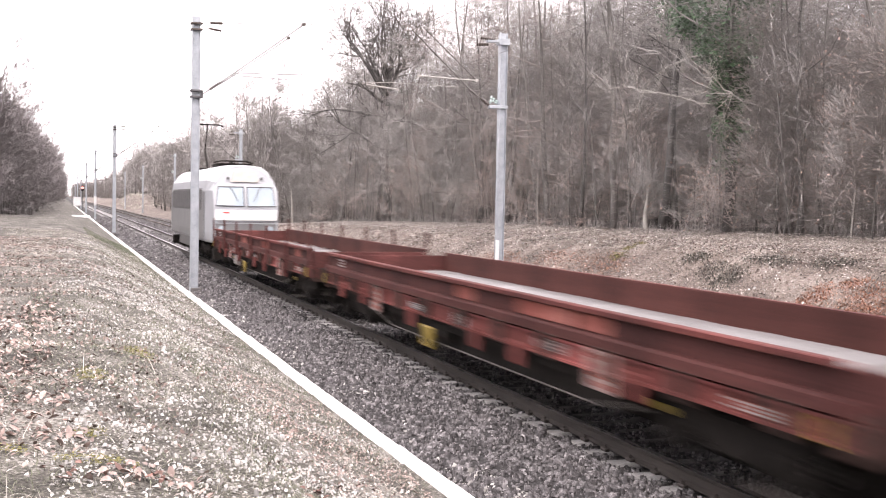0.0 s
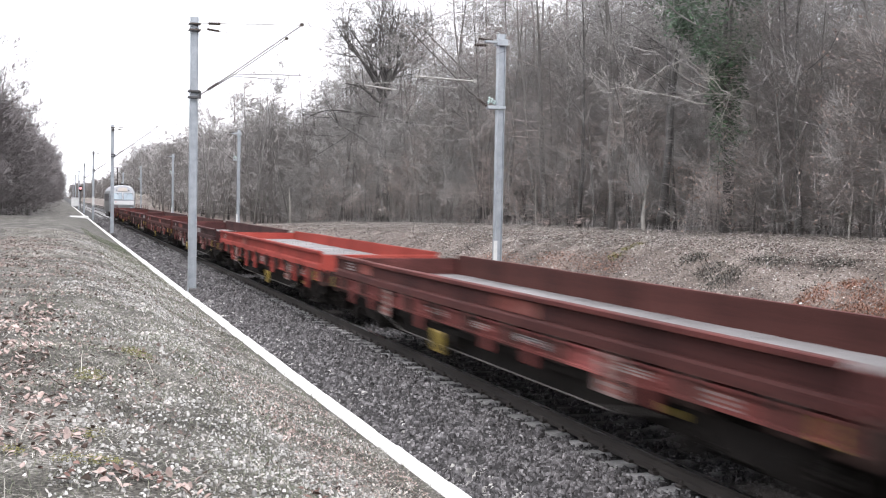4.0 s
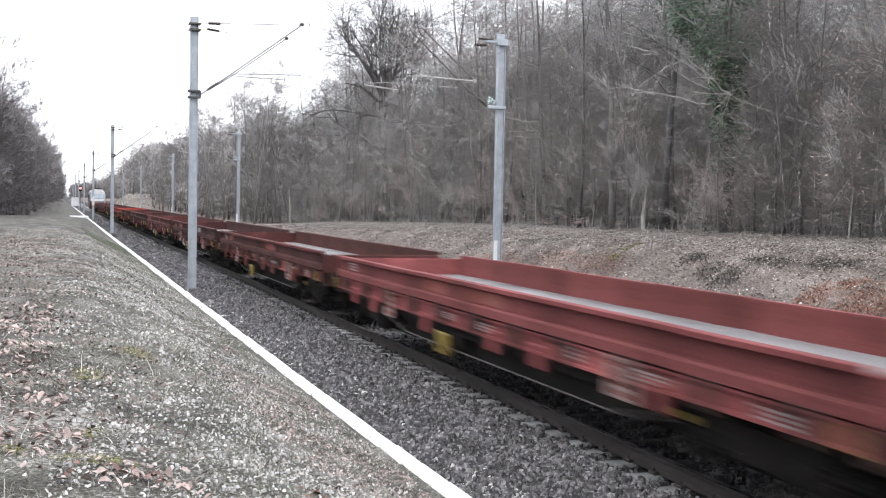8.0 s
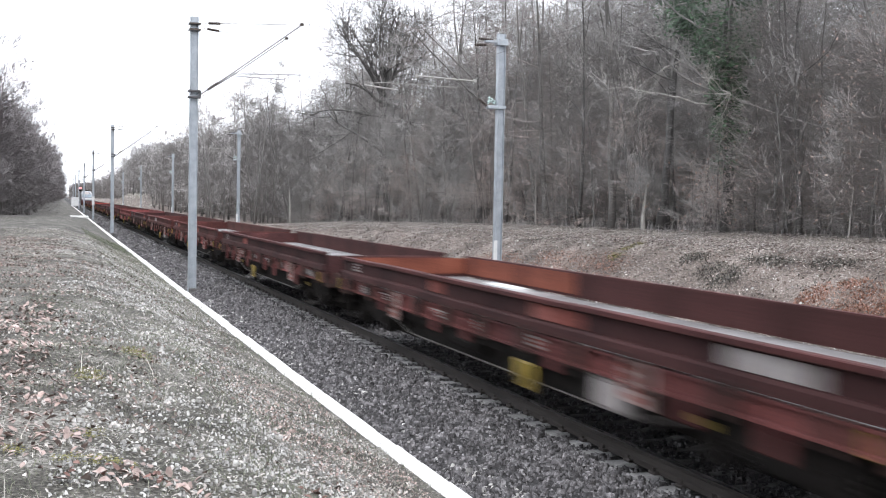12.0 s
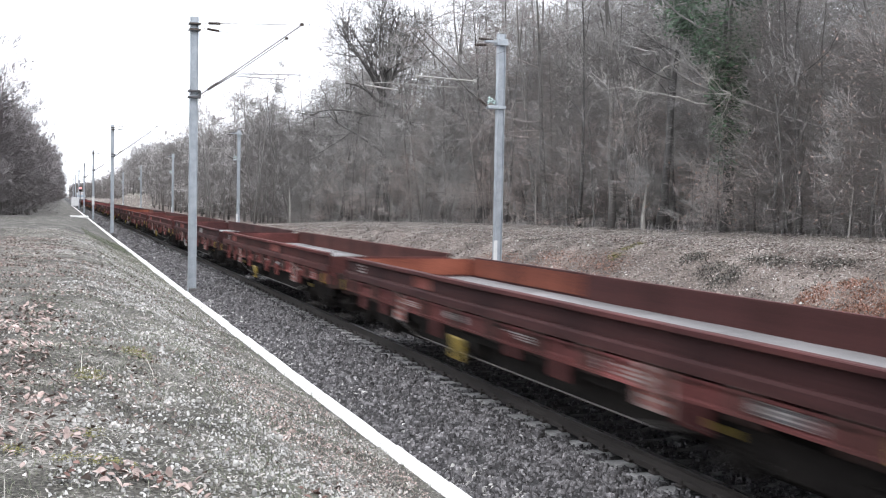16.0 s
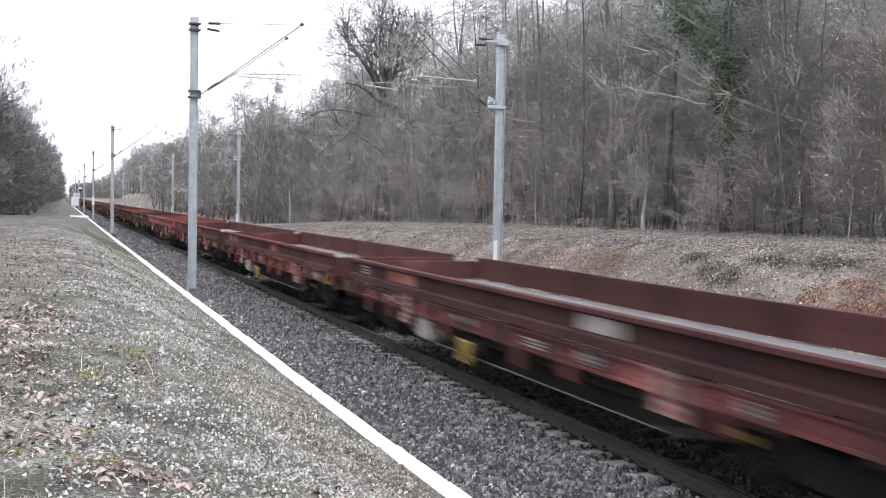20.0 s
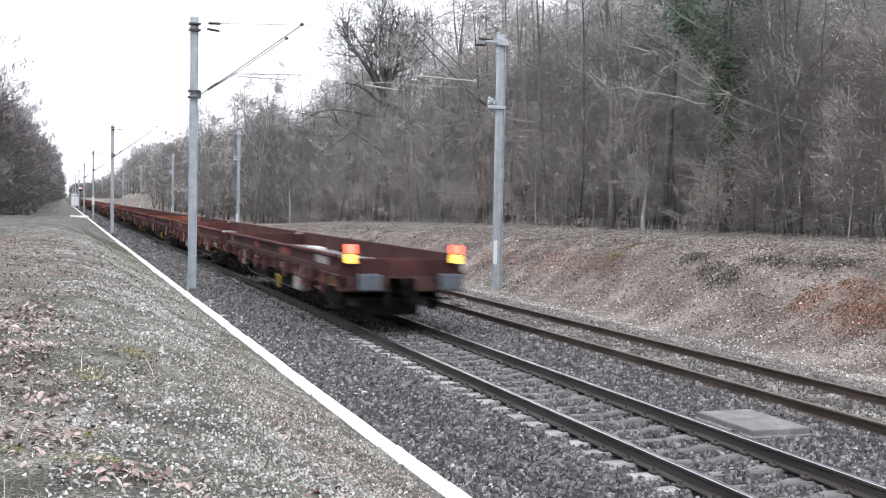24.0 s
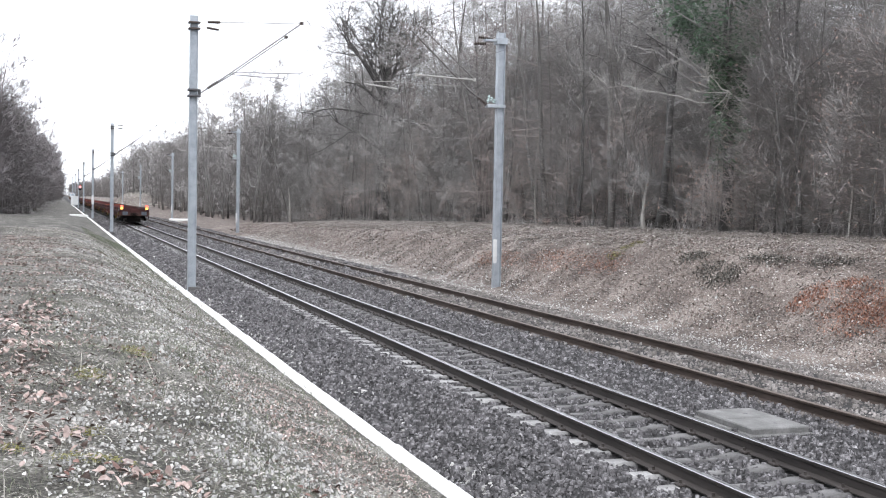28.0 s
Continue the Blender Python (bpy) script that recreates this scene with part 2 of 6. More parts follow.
class Geo:
    """A mesh in the making: corners, faces and a slot for each face."""

    def __init__(self):
        self.v, self.f, self.s = [], [], []

    def face(self, idx, slot=0):
        self.f.append(tuple(idx))
        self.s.append(slot)

    def box(self, x0, y0, z0, x1, y1, z1, c=0.0, slot=0):
        """A box with its edges cut by c."""
        o = len(self.v)
        if c <= 0:
            self.v += [(x, y, z) for z in (z0, z1) for y in (y0, y1) for x in (x0, x1)]
            for q in ((0, 2, 3, 1), (4, 5, 7, 6), (0, 1, 5, 4), (2, 6, 7, 3), (0, 4, 6, 2), (1, 3, 7, 5)):
                self.face([o + k for k in q], slot)
            return self
        lo, hi = (x0, y0, z0), (x1, y1, z1)
        ids = {}
        for sx in (0, 1):
            for sy in (0, 1):
                for sz in (0, 1):
                    s = (sx, sy, sz)
                    for ax in range(3):
                        q = []
                        for k in range(3):
                            e = hi[k] if s[k] else lo[k]
                            q.append(e if k == ax else e + (-c if s[k] else c))
                        ids[s, ax] = len(self.v)
                        self.v.append(tuple(q))
        def flip(s, *ks):
            return tuple(1 - a if k in ks else a for k, a in enumerate(s))
        for ax in range(3):
            b, d = (ax + 1) % 3, (ax + 2) % 3
            for e in (0, 1):
                s = [0, 0, 0]
                s[ax] = e
                s = tuple(s)
                ring = [s, flip(s, b), flip(s, b, d), flip(s, d)]
                self.face([ids[q, ax] for q in (ring if e else ring[::-1])], slot)
            for e in (0, 1):
                for g in (0, 1):
                    s = [0, 0, 0]
                    s[b], s[d] = e, g
                    s = tuple(s)
                    t = flip(s, ax)
                    q = [ids[s, b], ids[t, b], ids[t, d], ids[s, d]]
                    self.face(q if e == g else q[::-1], slot)
        for sx in (0, 1):
            for sy in (0, 1):
                for sz in (0, 1):
                    s = (sx, sy, sz)
                    q = [ids[s, 0], ids[s, 1], ids[s, 2]]
                    self.face(q if (sx + sy + sz) % 2 else q[::-1], slot)
        return self

    def prism(self, outline, axis, a, b, slot=0):
        """An outline of two coordinates (the other axes, in order), drawn out along an axis from a to b."""
        o, n = len(self.v), len(outline)
        for e in (a, b):
            for p, q in outline:
                self.v.append((e, p, q) if axis == "x" else (p, e, q) if axis == "y" else (p, q, e))
        for i in range(n):
            j = (i + 1) % n
            self.face((o + i, o + j, o + n + j, o + n + i), slot)
        self.face([o + i for i in range(n)][::-1], slot)
        self.face([o + n + i for i in range(n)], slot)
        return self

    def tube(self, pts, radii, n=6, slot=0, cap=True):
        o = len(self.v)
        pts = [Vector(p) for p in pts]
        side = None
        for i, p in enumerate(pts):
            d = (pts[min(i + 1, len(pts) - 1)] - pts[max(i - 1, 0)]).normalized()
            if side is None:
                side = d.orthogonal().normalized()
            side = (side - d * side.dot(d)).normalized()
            up = d.cross(side)
            r = radii[i] if isinstance(radii, (list, tuple)) else radii
            for k in range(n):
                a = 2 * math.pi * k / n
                self.v.append(tuple(p + side * (r * math.cos(a)) + up * (r * math.sin(a))))
        for i in range(len(pts) - 1):
            for k in range(n):
                j = (k + 1) % n
                self.face((o + i * n + k, o + i * n + j, o + (i + 1) * n + j, o + (i + 1) * n + k), slot)
        if cap:
            self.face([o + k for k in range(n)][::-1], slot)
            self.face([o + (len(pts) - 1) * n + k for k in range(n)], slot)
        return self

    def lathe(self, base, axis, rings, n=16, slot=0):
        """Rings of (distance along the axis, radius)."""
        b, a = Vector(base), Vector(axis).normalized()
        return self.tube([b + a * d for d, r in rings], [max(r, 0.001) for d, r in rings], n, slot)

    def mesh(self, name, *mats, smooth=False):
        me = bpy.data.meshes.new(name)
        me.from_pydata(self.v, [], self.f)
        for m in mats:
            me.materials.append(m)
        if any(self.s):
            me.polygons.foreach_set("material_index", self.s)
        if smooth:
            me.polygons.foreach_set("use_smooth", [True] * len(self.f))
        me.update()
        return me


def array_mesh(name, verts, faces, *mats, slots=None):
    """A mesh from arrays of corners and of triangles or quads, all alike."""
    me = bpy.data.meshes.new(name)
    k = faces.shape[1]
    me.vertices.add(len(verts))
    me.vertices.foreach_set("co", verts.astype(np.float32).ravel())
    me.loops.add(faces.size)
    me.loops.foreach_set("vertex_index", faces.astype(np.int32).ravel())
    me.polygons.add(len(faces))
    me.polygons.foreach_set("loop_start", np.arange(0, faces.size, k, dtype=np.int32))
    for m in mats:
        me.materials.append(m)
    if slots is not None:
        me.polygons.foreach_set("material_index", slots.astype(np.int32))
    me.update(calc_edges=True)
    return me


def part(name, me, parent, at=None, label=""):
    """One mesh object under a thing or a part."""
    ob = new(name, me)
    ob.parent = parent
    if at is not None:
        ob.matrix_local = at if isinstance(at, Matrix) else Matrix.Translation(at)
    return tagged(ob, label)


def thing(name, label, category, group="", kind="", at=None):
    ob = new(name)
    ob.empty_display_size = 0.2
    if at is not None:
        ob.matrix_world = at if isinstance(at, Matrix) else Matrix.Translation(at)
    return tagged(ob, label, category, group, kind)


def curve(y):
    """How far the line bends to the right."""
    return 1.15e-5 * min(max(y, 0.0), 100.0) ** 2 + 0.0023 * max(0.0, y - 100.0)


def along(x, y, z=0.0):
    """The pose at x beside the centre of the near track and y along it, turned with the line."""
    t = math.atan2(curve(y + 0.5) - curve(y - 0.5), 1.0)
    return Matrix.Translation((curve(y) + x, y, z)) @ Matrix.Rotation(-t, 4, "Z")

# ---- ground ----
CUT_Y = [-60, 0, 20, 30, 44, 57, 75, 93, 112, 140, 250, 276, 294, 340, 375, 600, 5000]
CUT_Z = [2.0, 2.0, 1.95, 1.88, 1.72, 1.6, 1.3, 0.95, 0.35, 0.1, 0.3, 1.2, 3.3, 4.1, 2.4, 1.6, 1.6]


LATTICE = np.random.RandomState(77).uniform(-1, 1, (128, 128))


def lattice_noise(x, y):
    i, j = np.floor(x).astype(int), np.floor(y).astype(int)
    u, v = x - i, y - j
    u, v = u * u * (3 - 2 * u), v * v * (3 - 2 * v)
    a = LATTICE[i % 128, j % 128] * (1 - u) + LATTICE[(i + 1) % 128, j % 128] * u
    b = LATTICE[i % 128, (j + 1) % 128] * (1 - u) + LATTICE[(i + 1) % 128, (j + 1) % 128] * u
    return a * (1 - v) + b * v


def soft_noise(x, y, seed=0.0):
    """Uneven patches about two units wide, between -1 and 1."""
    x, y = np.asarray(x, float) + seed * 17.3, np.asarray(y, float) + seed * 5.9
    return 0.75 * lattice_noise(x * 0.5, y * 0.5) + 0.4 * lattice_noise(x * 1.13 + 9, y * 1.13) + 0.25 * lattice_noise(x * 2.7, y * 2.7 + 4)


def height(x, y):
    """The height of the ground at x beside the near track and y along it."""
    x, y = np.asarray(x, float), np.asarray(y, float)
    top = np.interp(y, CUT_Y, CUT_Z)
    left = np.interp(y, [-60, 40, 104, 128, 182, 205, 260, 5000], [1.05, 1.05, 1.0, 0.1, 0.0, 0.75, 1.1, 1.2])
    z = np.full(np.broadcast(x, y).shape, -0.3)
    # left bank: a flat crown, then a slope down to the cable trough
    crown = np.interp(x, [-200, -30, -12, -6.6, -5.6, -4.4, -3.22, -3.11], [1.3, 1.15, 1.05, 1.0, 0.82, 0.32, -0.06, -0.06])
    z_left = -0.36 + (left + 0.36) * (crown + 0.06) / 1.06
    bed = np.interp(x, [-3.11, -2.86, -2.2, -1.7, -1.2, -1.0, 1.6, 2.5, 3.0, 5.2, 6.2, 7.4, 8.0], [-0.36, -0.45, -0.32, -0.21, -0.19, -0.222, -0.218, -0.2, -0.165, -0.165, -0.3, -0.4, -0.3])
    rise = np.interp(x, [8.0, 8.8, 9.6, 10.4, 11.2, 12.5, 15.0, 30.0, 200.0], [0.0, 0.22, 0.5, 0.74, 0.85, 0.91, 1.0, 1.03, 1.1])
    z_right = -0.3 + (top + 0.3) * rise
    z = np.where(x < -3.11, z_left, np.where(x < 8.0, bed, z_right))
    wild = np.clip((-3.4 - x) / 1.5, 0, 1) + np.clip((x - 8.0) / 1.5, 0, 1)
    z = z + wild * (np.where(x < 0, 0.06, 0.03) * soft_noise(x * 1.3, y * 1.3, 1.0) + 0.02 * soft_noise(x * 3, y * 3, 4.0))
    return z


def build_ground():
    xs = np.concatenate([[-2500, -800, -250, -90, -50, -30, -20], np.arange(-15, -3.3, 0.35), [-3.3, -3.2, -3.11, -2.86, -2.6, -2.2, -1.7, -1.2, -1.0, -0.4, 0.4, 1.3, 1.6, 2.0, 2.5, 3.0, 4.5, 5.2, 5.7, 6.2, 6.8, 7.4, 7.8],
                         np.arange(8.0, 15.0, 0.35), [15.5, 17, 20, 25, 32, 45, 70, 120, 300, 900, 2500]])
    ys = np.concatenate([[-900, -200, -60, -30, -15], np.arange(-8, 60, 0.4), np.arange(60, 140, 1.5), np.arange(140, 300, 5), [320, 350, 400, 460, 540, 640, 760, 900, 1300, 2000, 3200, 4800]])
    X, Y = np.meshgrid(xs, ys)
    Z = height(X, Y)
    bend = np.array([curve(y) for y in ys])[:, None]
    V = np.stack([X + bend, Y, Z], -1).reshape(-1, 3)
    w = len(xs)
    i, j = np.meshgrid(np.arange(len(ys) - 1), np.arange(w - 1), indexing="ij")
    a = (i * w + j).ravel()
    F = np.stack([a, a + 1, a + w + 1, a + w], 1)
    mid = (X[:-1, :-1] + X[:-1, 1:]).ravel() / 2
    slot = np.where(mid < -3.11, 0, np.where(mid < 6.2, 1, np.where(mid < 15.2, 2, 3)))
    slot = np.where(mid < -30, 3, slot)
    me = array_mesh("ground", V, F, M_TURF, M_BALLASTGAP, M_LITTER, M_WOODFLOOR, slots=slot)
    me.polygons.foreach_set("use_smooth", [True] * len(F))
    tagged(new("ground", me), "railway ground with grassy banks and a ballast bed darkened like shaded gaps", "ground", kind="structure")


build_ground()

# ---- tracks ----
RAIL = [(-0.072, -0.172), (0.072, -0.172), (0.072, -0.16), (0.014, -0.135), (0.010, -0.05), (0.036, -0.036), (0.036, -0.006), (0.028, 0.0), (-0.028, 0.0), (-0.036, -0.006), (-0.036, -0.036), (-0.010, -0.05), (-0.014, -0.135), (-0.072, -0.16)]


def rail_mesh(x, side, top):
    ys = [-60, -20] + list(range(0, 120, 10)) + list(range(120, 420, 20)) + list(range(420, 960, 60))
    g = Geo()
    n = len(RAIL)
    for y in ys:
        c = curve(y)
        g.v += [(c + x + p, y, q) for p, q in RAIL]
    for i in range(len(ys) - 1):
        for k in range(n):
            j = (k + 1) % n
            g.face((i * n + k, i * n + j, (i + 1) * n + j, (i + 1) * n + k), 1 if k in (6, 7, 8) else 0)
    return g.mesh("rail", side, top)


def sleeper_mesh():
    g = Geo()
    pts = [(-1.3, 0.13, -0.245), (-1.18, 0.13, -0.178), (-0.8, 0.13, -0.178), (-0.5, 0.13, -0.178), (-0.3, 0.11, -0.21), (0.3, 0.11, -0.21), (0.5, 0.13, -0.178), (0.8, 0.13, -0.178), (1.18, 0.13, -0.178), (1.3, 0.13, -0.245)]
    for x, h, z in pts:
        g.v += [(x, -h, -0.4), (x, -h, z - 0.03), (x, -h + 0.03, z), (x, h - 0.03, z), (x, h, z - 0.03), (x, h, -0.4)]
    n = 6
    for i in range(len(pts) - 1):
        for k in range(n - 1):
            g.face((i * n + k, (i + 1) * n + k, (i + 1) * n + k + 1, i * n + k + 1), 1 if abs(pts[i][0] + pts[i + 1][0]) < 1.6 else 0)
    g.face(range(n))
    g.face([(len(pts) - 1) * n + k for k in range(n)][::-1])
    return g.mesh("sleeper", M_SLEEPER, M_SLEEPERGRIME)


def fastening_mesh():
    g = Geo()
    for s in (-1, 1):
        g.box(s * 0.1 - 0.035, -0.07, -0.178, s * 0.1 + 0.035, 0.07, -0.14, 0.01)
        g.tube([(s * 0.1, 0, -0.15), (s * 0.1, 0, -0.105)], 0.018, 6)
    return g.mesh("rail_fastening", M_RAIL)


TRACK_GAP = 3.784


def build_tracks():
    sl, fa = sleeper_mesh(), fastening_mesh()
    for x0, top, label, count in ((0.0, M_RAILTOP, "near railway track with polished rails on concrete sleepers", 165), (TRACK_GAP, M_RAILTOP2, "second railway track with rusty rails half buried in ballast", 60)):
        tr = thing("railway_track", label, "track", kind="structure")
        for s in (-0.753, 0.753):
            part("rail", rail_mesh(x0 + s, M_RAIL if x0 == 0 else M_RAIL2, top), tr)
        for i in range(count):
            y = 10.544 - 6.0 + 0.6 * i
            dz = 0.0 if x0 == 0 else -0.045
            o = part("sleeper", sl, tr, along(x0 + 0.012 * math.sin(i * 2.3), y, dz + 0.006 * math.sin(i * 1.7)))
            if x0 == 0 and i < 70:
                for s in (-0.753, 0.753):
                    part("rail_fastening", fa, o, (s, 0, 0))
        # the rest of the line, one piece
        g = Geo()
        for i in range(count, 1100 if x0 == 0 else 400):
            m = along(x0, 10.544 - 6.0 + 0.6 * i, -0.2 if x0 == 0 else -0.245)
            o = len(g.v)
            g.box(-1.3, -0.13, -0.1, 1.3, 0.13, 0.02)
            g.v[o:] = [tuple(m @ Vector(q)) for q in g.v[o:]]
        tagged(part("far_sleepers", g.mesh("far_sleepers", M_SLEEPER), tr), kind="stuff")


build_tracks()


def build_trough():
    """The cable trough beside the track, cover by cover."""
    tr = thing("cable_trough", "long white concrete cable trough beside the track", "cable trough", kind="structure")
    g = Geo().box(-0.13, -0.497, -0.14, 0.13, 0.497, 0.0, 0.012).mesh("cover", M_TROUGH)
    rng = random.Random(4)
    for i in range(175):
        y = 4.5 + i
        part("trough_cover", g, tr, along(float(np.interp(y, [5, 9, 16], [-2.955, -2.965, -3.045])) + rng.uniform(-0.012, 0.012), y, -0.345 + rng.uniform(-0.008, 0.008)) @ Matrix.Rotation(rng.uniform(-0.012, 0.012), 4, "Z"))
    far = Geo()
    for y in range(182, 420, 4):
        o = len(far.v)
        far.box(-0.13, -1.98, -0.14, 0.13, 1.98, 0.0)
        m = along(-3.045, y, -0.345)
        far.v[o:] = [tuple(m @ Vector(q)) for q in far.v[o:]]
    tagged(part("far_covers", far.mesh("far_covers", M_TROUGH), tr), kind="stuff")


build_trough()


def build_slabs():
    lid = thing("concrete_lid", "grey concrete chamber lid lying between the two tracks", "chamber lid", at=along(1.83, 13.4, -0.2))
    part("lid_plate", Geo().box(-0.42, -0.68, 0.0, 0.42, -0.005, 0.1, 0.015).mesh("lid_plate", M_SLAB), lid)
    part("lid_plate", Geo().box(-0.42, 0.005, 0.0, 0.42, 0.68, 0.1, 0.015).mesh("lid_plate", M_SLAB), lid)
    part("rim", Geo().box(-0.46, -0.72, -0.1, 0.46, 0.72, 0.02, 0.02).mesh("rim", M_SLAB), lid)
    part("lifting_hole", Geo().lathe((0.1, 0.3, 0.098), (0, 0, 1), [(0, 0.03), (0.004, 0.03)], 10).mesh("lifting_hole", M_BAR), lid)
    part("lifting_hole", Geo().lathe((0.1, -0.4, 0.098), (0, 0, 1), [(0, 0.03), (0.004, 0.03)], 10).mesh("lifting_hole", M_BAR), lid)
    s = Geo().box(-1.5, -2.6, -0.5, 1.5, 2.6, 0.0, 0.04).mesh("slab", M_TROUGH)
    a = new("concrete_slab", s)
    a.matrix_world = along(-4.5, 172, -0.06)
    tagged(a, "pale concrete slab beside the cable trough", "concrete slab")
    b = new("concrete_slab", Geo().box(-2.0, -2.4, -0.5, 2.0, 2.4, 0.0, 0.04).mesh("slab", M_TROUGH))
    b.matrix_world = along(8.6, 152, -0.1)
    tagged(b, "pale concrete slab at the foot of the wooded bank", "concrete slab")


build_slabs()

# ---- overhead line ----


def mast_mesh():
    g = Geo()
    h, w, t, u = 0.13, 0.13, 0.016, 0.012
    g.prism([(-h, -w), (-h + t, -w), (-h + t, -u), (h - t, -u), (h - t, -w), (h, -w), (h, w), (h - t, w), (h - t, u), (-h + t, u), (-h + t, w), (-h, w)], "z", -0.6, 9.0)
    return g.mesh("mast_post", M_GALV)


def insulator(a, b, r=0.06, n=7):
    """A ribbed rod from a to b."""
    g = Geo()
    a, b = Vector(a), Vector(b)
    d = b - a
    rings = [(0, 0.025)]
    for i in range(n):
        k = (i + 0.5) / n * d.length
        rings += [(k - 0.03, 0.028), (k - 0.008, r), (k + 0.008, r), (k + 0.03, 0.028)]
    rings.append((d.length, 0.025))
    return g.lathe(a, d, rings, 10)


MESH_POST = mast_mesh()


def rod(pts, r, mat, name="rod", n=6):
    return Geo().tube(pts, r, n).mesh(name, mat)


def left_arm_parts(th):
    """Bracket, stay and steady arm of a mast on the near side; local x runs towards the track, z from the rail."""
    part("bracket", Geo().box(-0.19, -0.17, 8.38, 0.2, 0.17, 8.44, 0.01).box(-0.19, -0.17, 8.18, 0.2, 0.17, 8.24, 0.01).mesh("bracket", M_INSUL), th)
    part("bracket", Geo().box(-0.19, -0.17, 6.18, 0.19, 0.17, 6.25, 0.01).box(-0.19, -0.17, 5.98, 0.19, 0.17, 6.05, 0.01).box(0.13, -0.06, 5.98, 0.24, 0.06, 6.25, 0.01).mesh("bracket", M_LOCODARK), th)
    part("stay_insulator", insulator((0.45, 0, 8.46), (0.85, 0, 8.47)).mesh("stay_insulator", M_INSUL), th)
    part("stay_insulator", insulator((0.42, 0.05, 8.28), (0.82, 0.05, 8.23), 0.05).mesh("stay_insulator", M_INSUL), th)
    part("stay", rod([(0.17, 0, 8.45), (3.55, 0, 8.6)], 0.016, M_TUBE), th)
    part("stay", rod([(0.17, 0.05, 8.3), (1.1, 0.05, 8.2)], 0.01, M_WIRE), th)
    part("bracket_tube", rod([(0.2, 0, 6.1), (1.3, 0, 6.9), (3.58, 0, 8.62)], 0.03, M_PIPE, n=8), th)
    part("bracket_tube", rod([(0.8, 0.05, 6.48), (1.25, 0.05, 6.78), (3.05, 0.05, 8.12)], 0.022, M_PIPE, n=8), th)
    part("arm_insulator", insulator((0.45, 0, 6.28), (0.8, 0, 6.53), 0.075, 6).mesh("arm_insulator", M_INSUL), th)
    part("clamp", Geo().box(3.5, -0.05, 8.56, 3.63, 0.05, 8.67, 0.01).mesh("clamp", M_INSUL), th)
    part("clamp", Geo().box(3.0, 0.0, 8.08, 3.12, 0.1, 8.18, 0.01).mesh("clamp", M_INSUL), th)
    part("registration_tube", rod([(1.25, 0, 6.84), (2.0, 0, 6.88), (3.58, 0, 6.92)], 0.02, M_PIPE), th)
    part("registration_tube", rod([(1.15, 0, 6.78), (3.0, 0, 6.74)], 0.018, M_PIPE), th)
    part("steady_arm", rod([(2.0, 0, 6.78), (3.15, 0, 6.45)], 0.014, M_PIPE), th)
    part("dropper", rod([(3.55, 0, 8.6), (3.55, 0, 6.92)], 0.004, M_WIRE, n=4), th)


def right_arm_parts(th):
    """The same on the far side; local x runs away from the tracks, so the arms reach to negative x."""
    part("bracket", Geo().box(-0.62, -0.1, 8.36, 0.16, 0.1, 8.44, 0.01).box(-0.2, -0.16, 8.28, 0.2, 0.16, 8.5, 0.01).mesh("bracket", M_GALV), th)
    part("bracket", Geo().box(-0.5, -0.12, 6.04, 0.18, 0.12, 6.16, 0.015).mesh("bracket", M_GALV), th)
    part("stay_insulator", insulator((-0.85, 0, 8.5), (-0.3, 0, 8.46)).mesh("stay_insulator", M_INSUL), th)
    part("stay_insulator", insulator((-1.0, 0, 8.26), (-0.55, 0, 8.28)).mesh("stay_insulator", M_INSUL), th)
    part("stay", rod([(-0.2, 0, 8.46), (-2.95, 0, 8.75)], 0.016, M_TUBE), th)
    part("arm_insulator", insulator((-0.85, 0, 6.4), (-0.5, 0, 6.14), 0.075, 6).mesh("arm_insulator", M_INSUL), th)
    part("bracket_tube", rod([(-0.4, 0, 6.1), (-1.2, 0, 6.66), (-3.35, 0, 8.62)], 0.024, M_WIRE, n=8), th)
    part("bracket_tube", rod([(-0.95, 0.04, 7.0), (-2.95, 0.04, 8.75)], 0.02, M_WIRE, n=8), th)
    part("registration_tube", rod([(-3.12, 0, 7.06), (-0.98, 0, 6.99)], 0.028, M_TUBE, n=8), th)
    part("registration_tube", rod([(-4.97, 0, 6.66), (-4.1, 0, 6.58), (-3.8, 0, 6.54)], 0.028, M_TUBE, n=8), th)
    part("registration_tube", rod([(-5.0, 0, 6.72), (-4.2, 0, 6.78), (-1.6, 0, 6.74)], 0.012, M_TUBE), th)
    part("clamp", Geo().box(-1.03, -0.05, 6.93, -0.92, 0.05, 7.05, 0.01).mesh("clamp", M_TUBE), th)
    part("clamp", Geo().box(-3.17, -0.05, 7.0, -3.06, 0.05, 7.12, 0.01).mesh("clamp", M_TUBE), th)
    for k in range(4):
        part("glass_insulator", insulator((-0.42 + 0.1 * k, 0.1, 6.22 + 0.06 * (k % 2)), (-0.36 + 0.1 * k, 0.1, 6.5 - 0.07 * k), 0.06, 2).mesh("glass_insulator", M_GLASSINS), th)


LEFT_MASTS = [39.3, 100.4, 158.0, 217.0, 276.0, 335.0, 394.0]
RIGHT_MASTS = [38.95, 102.4, 164.6, 231.0, 297.0, 360.0]


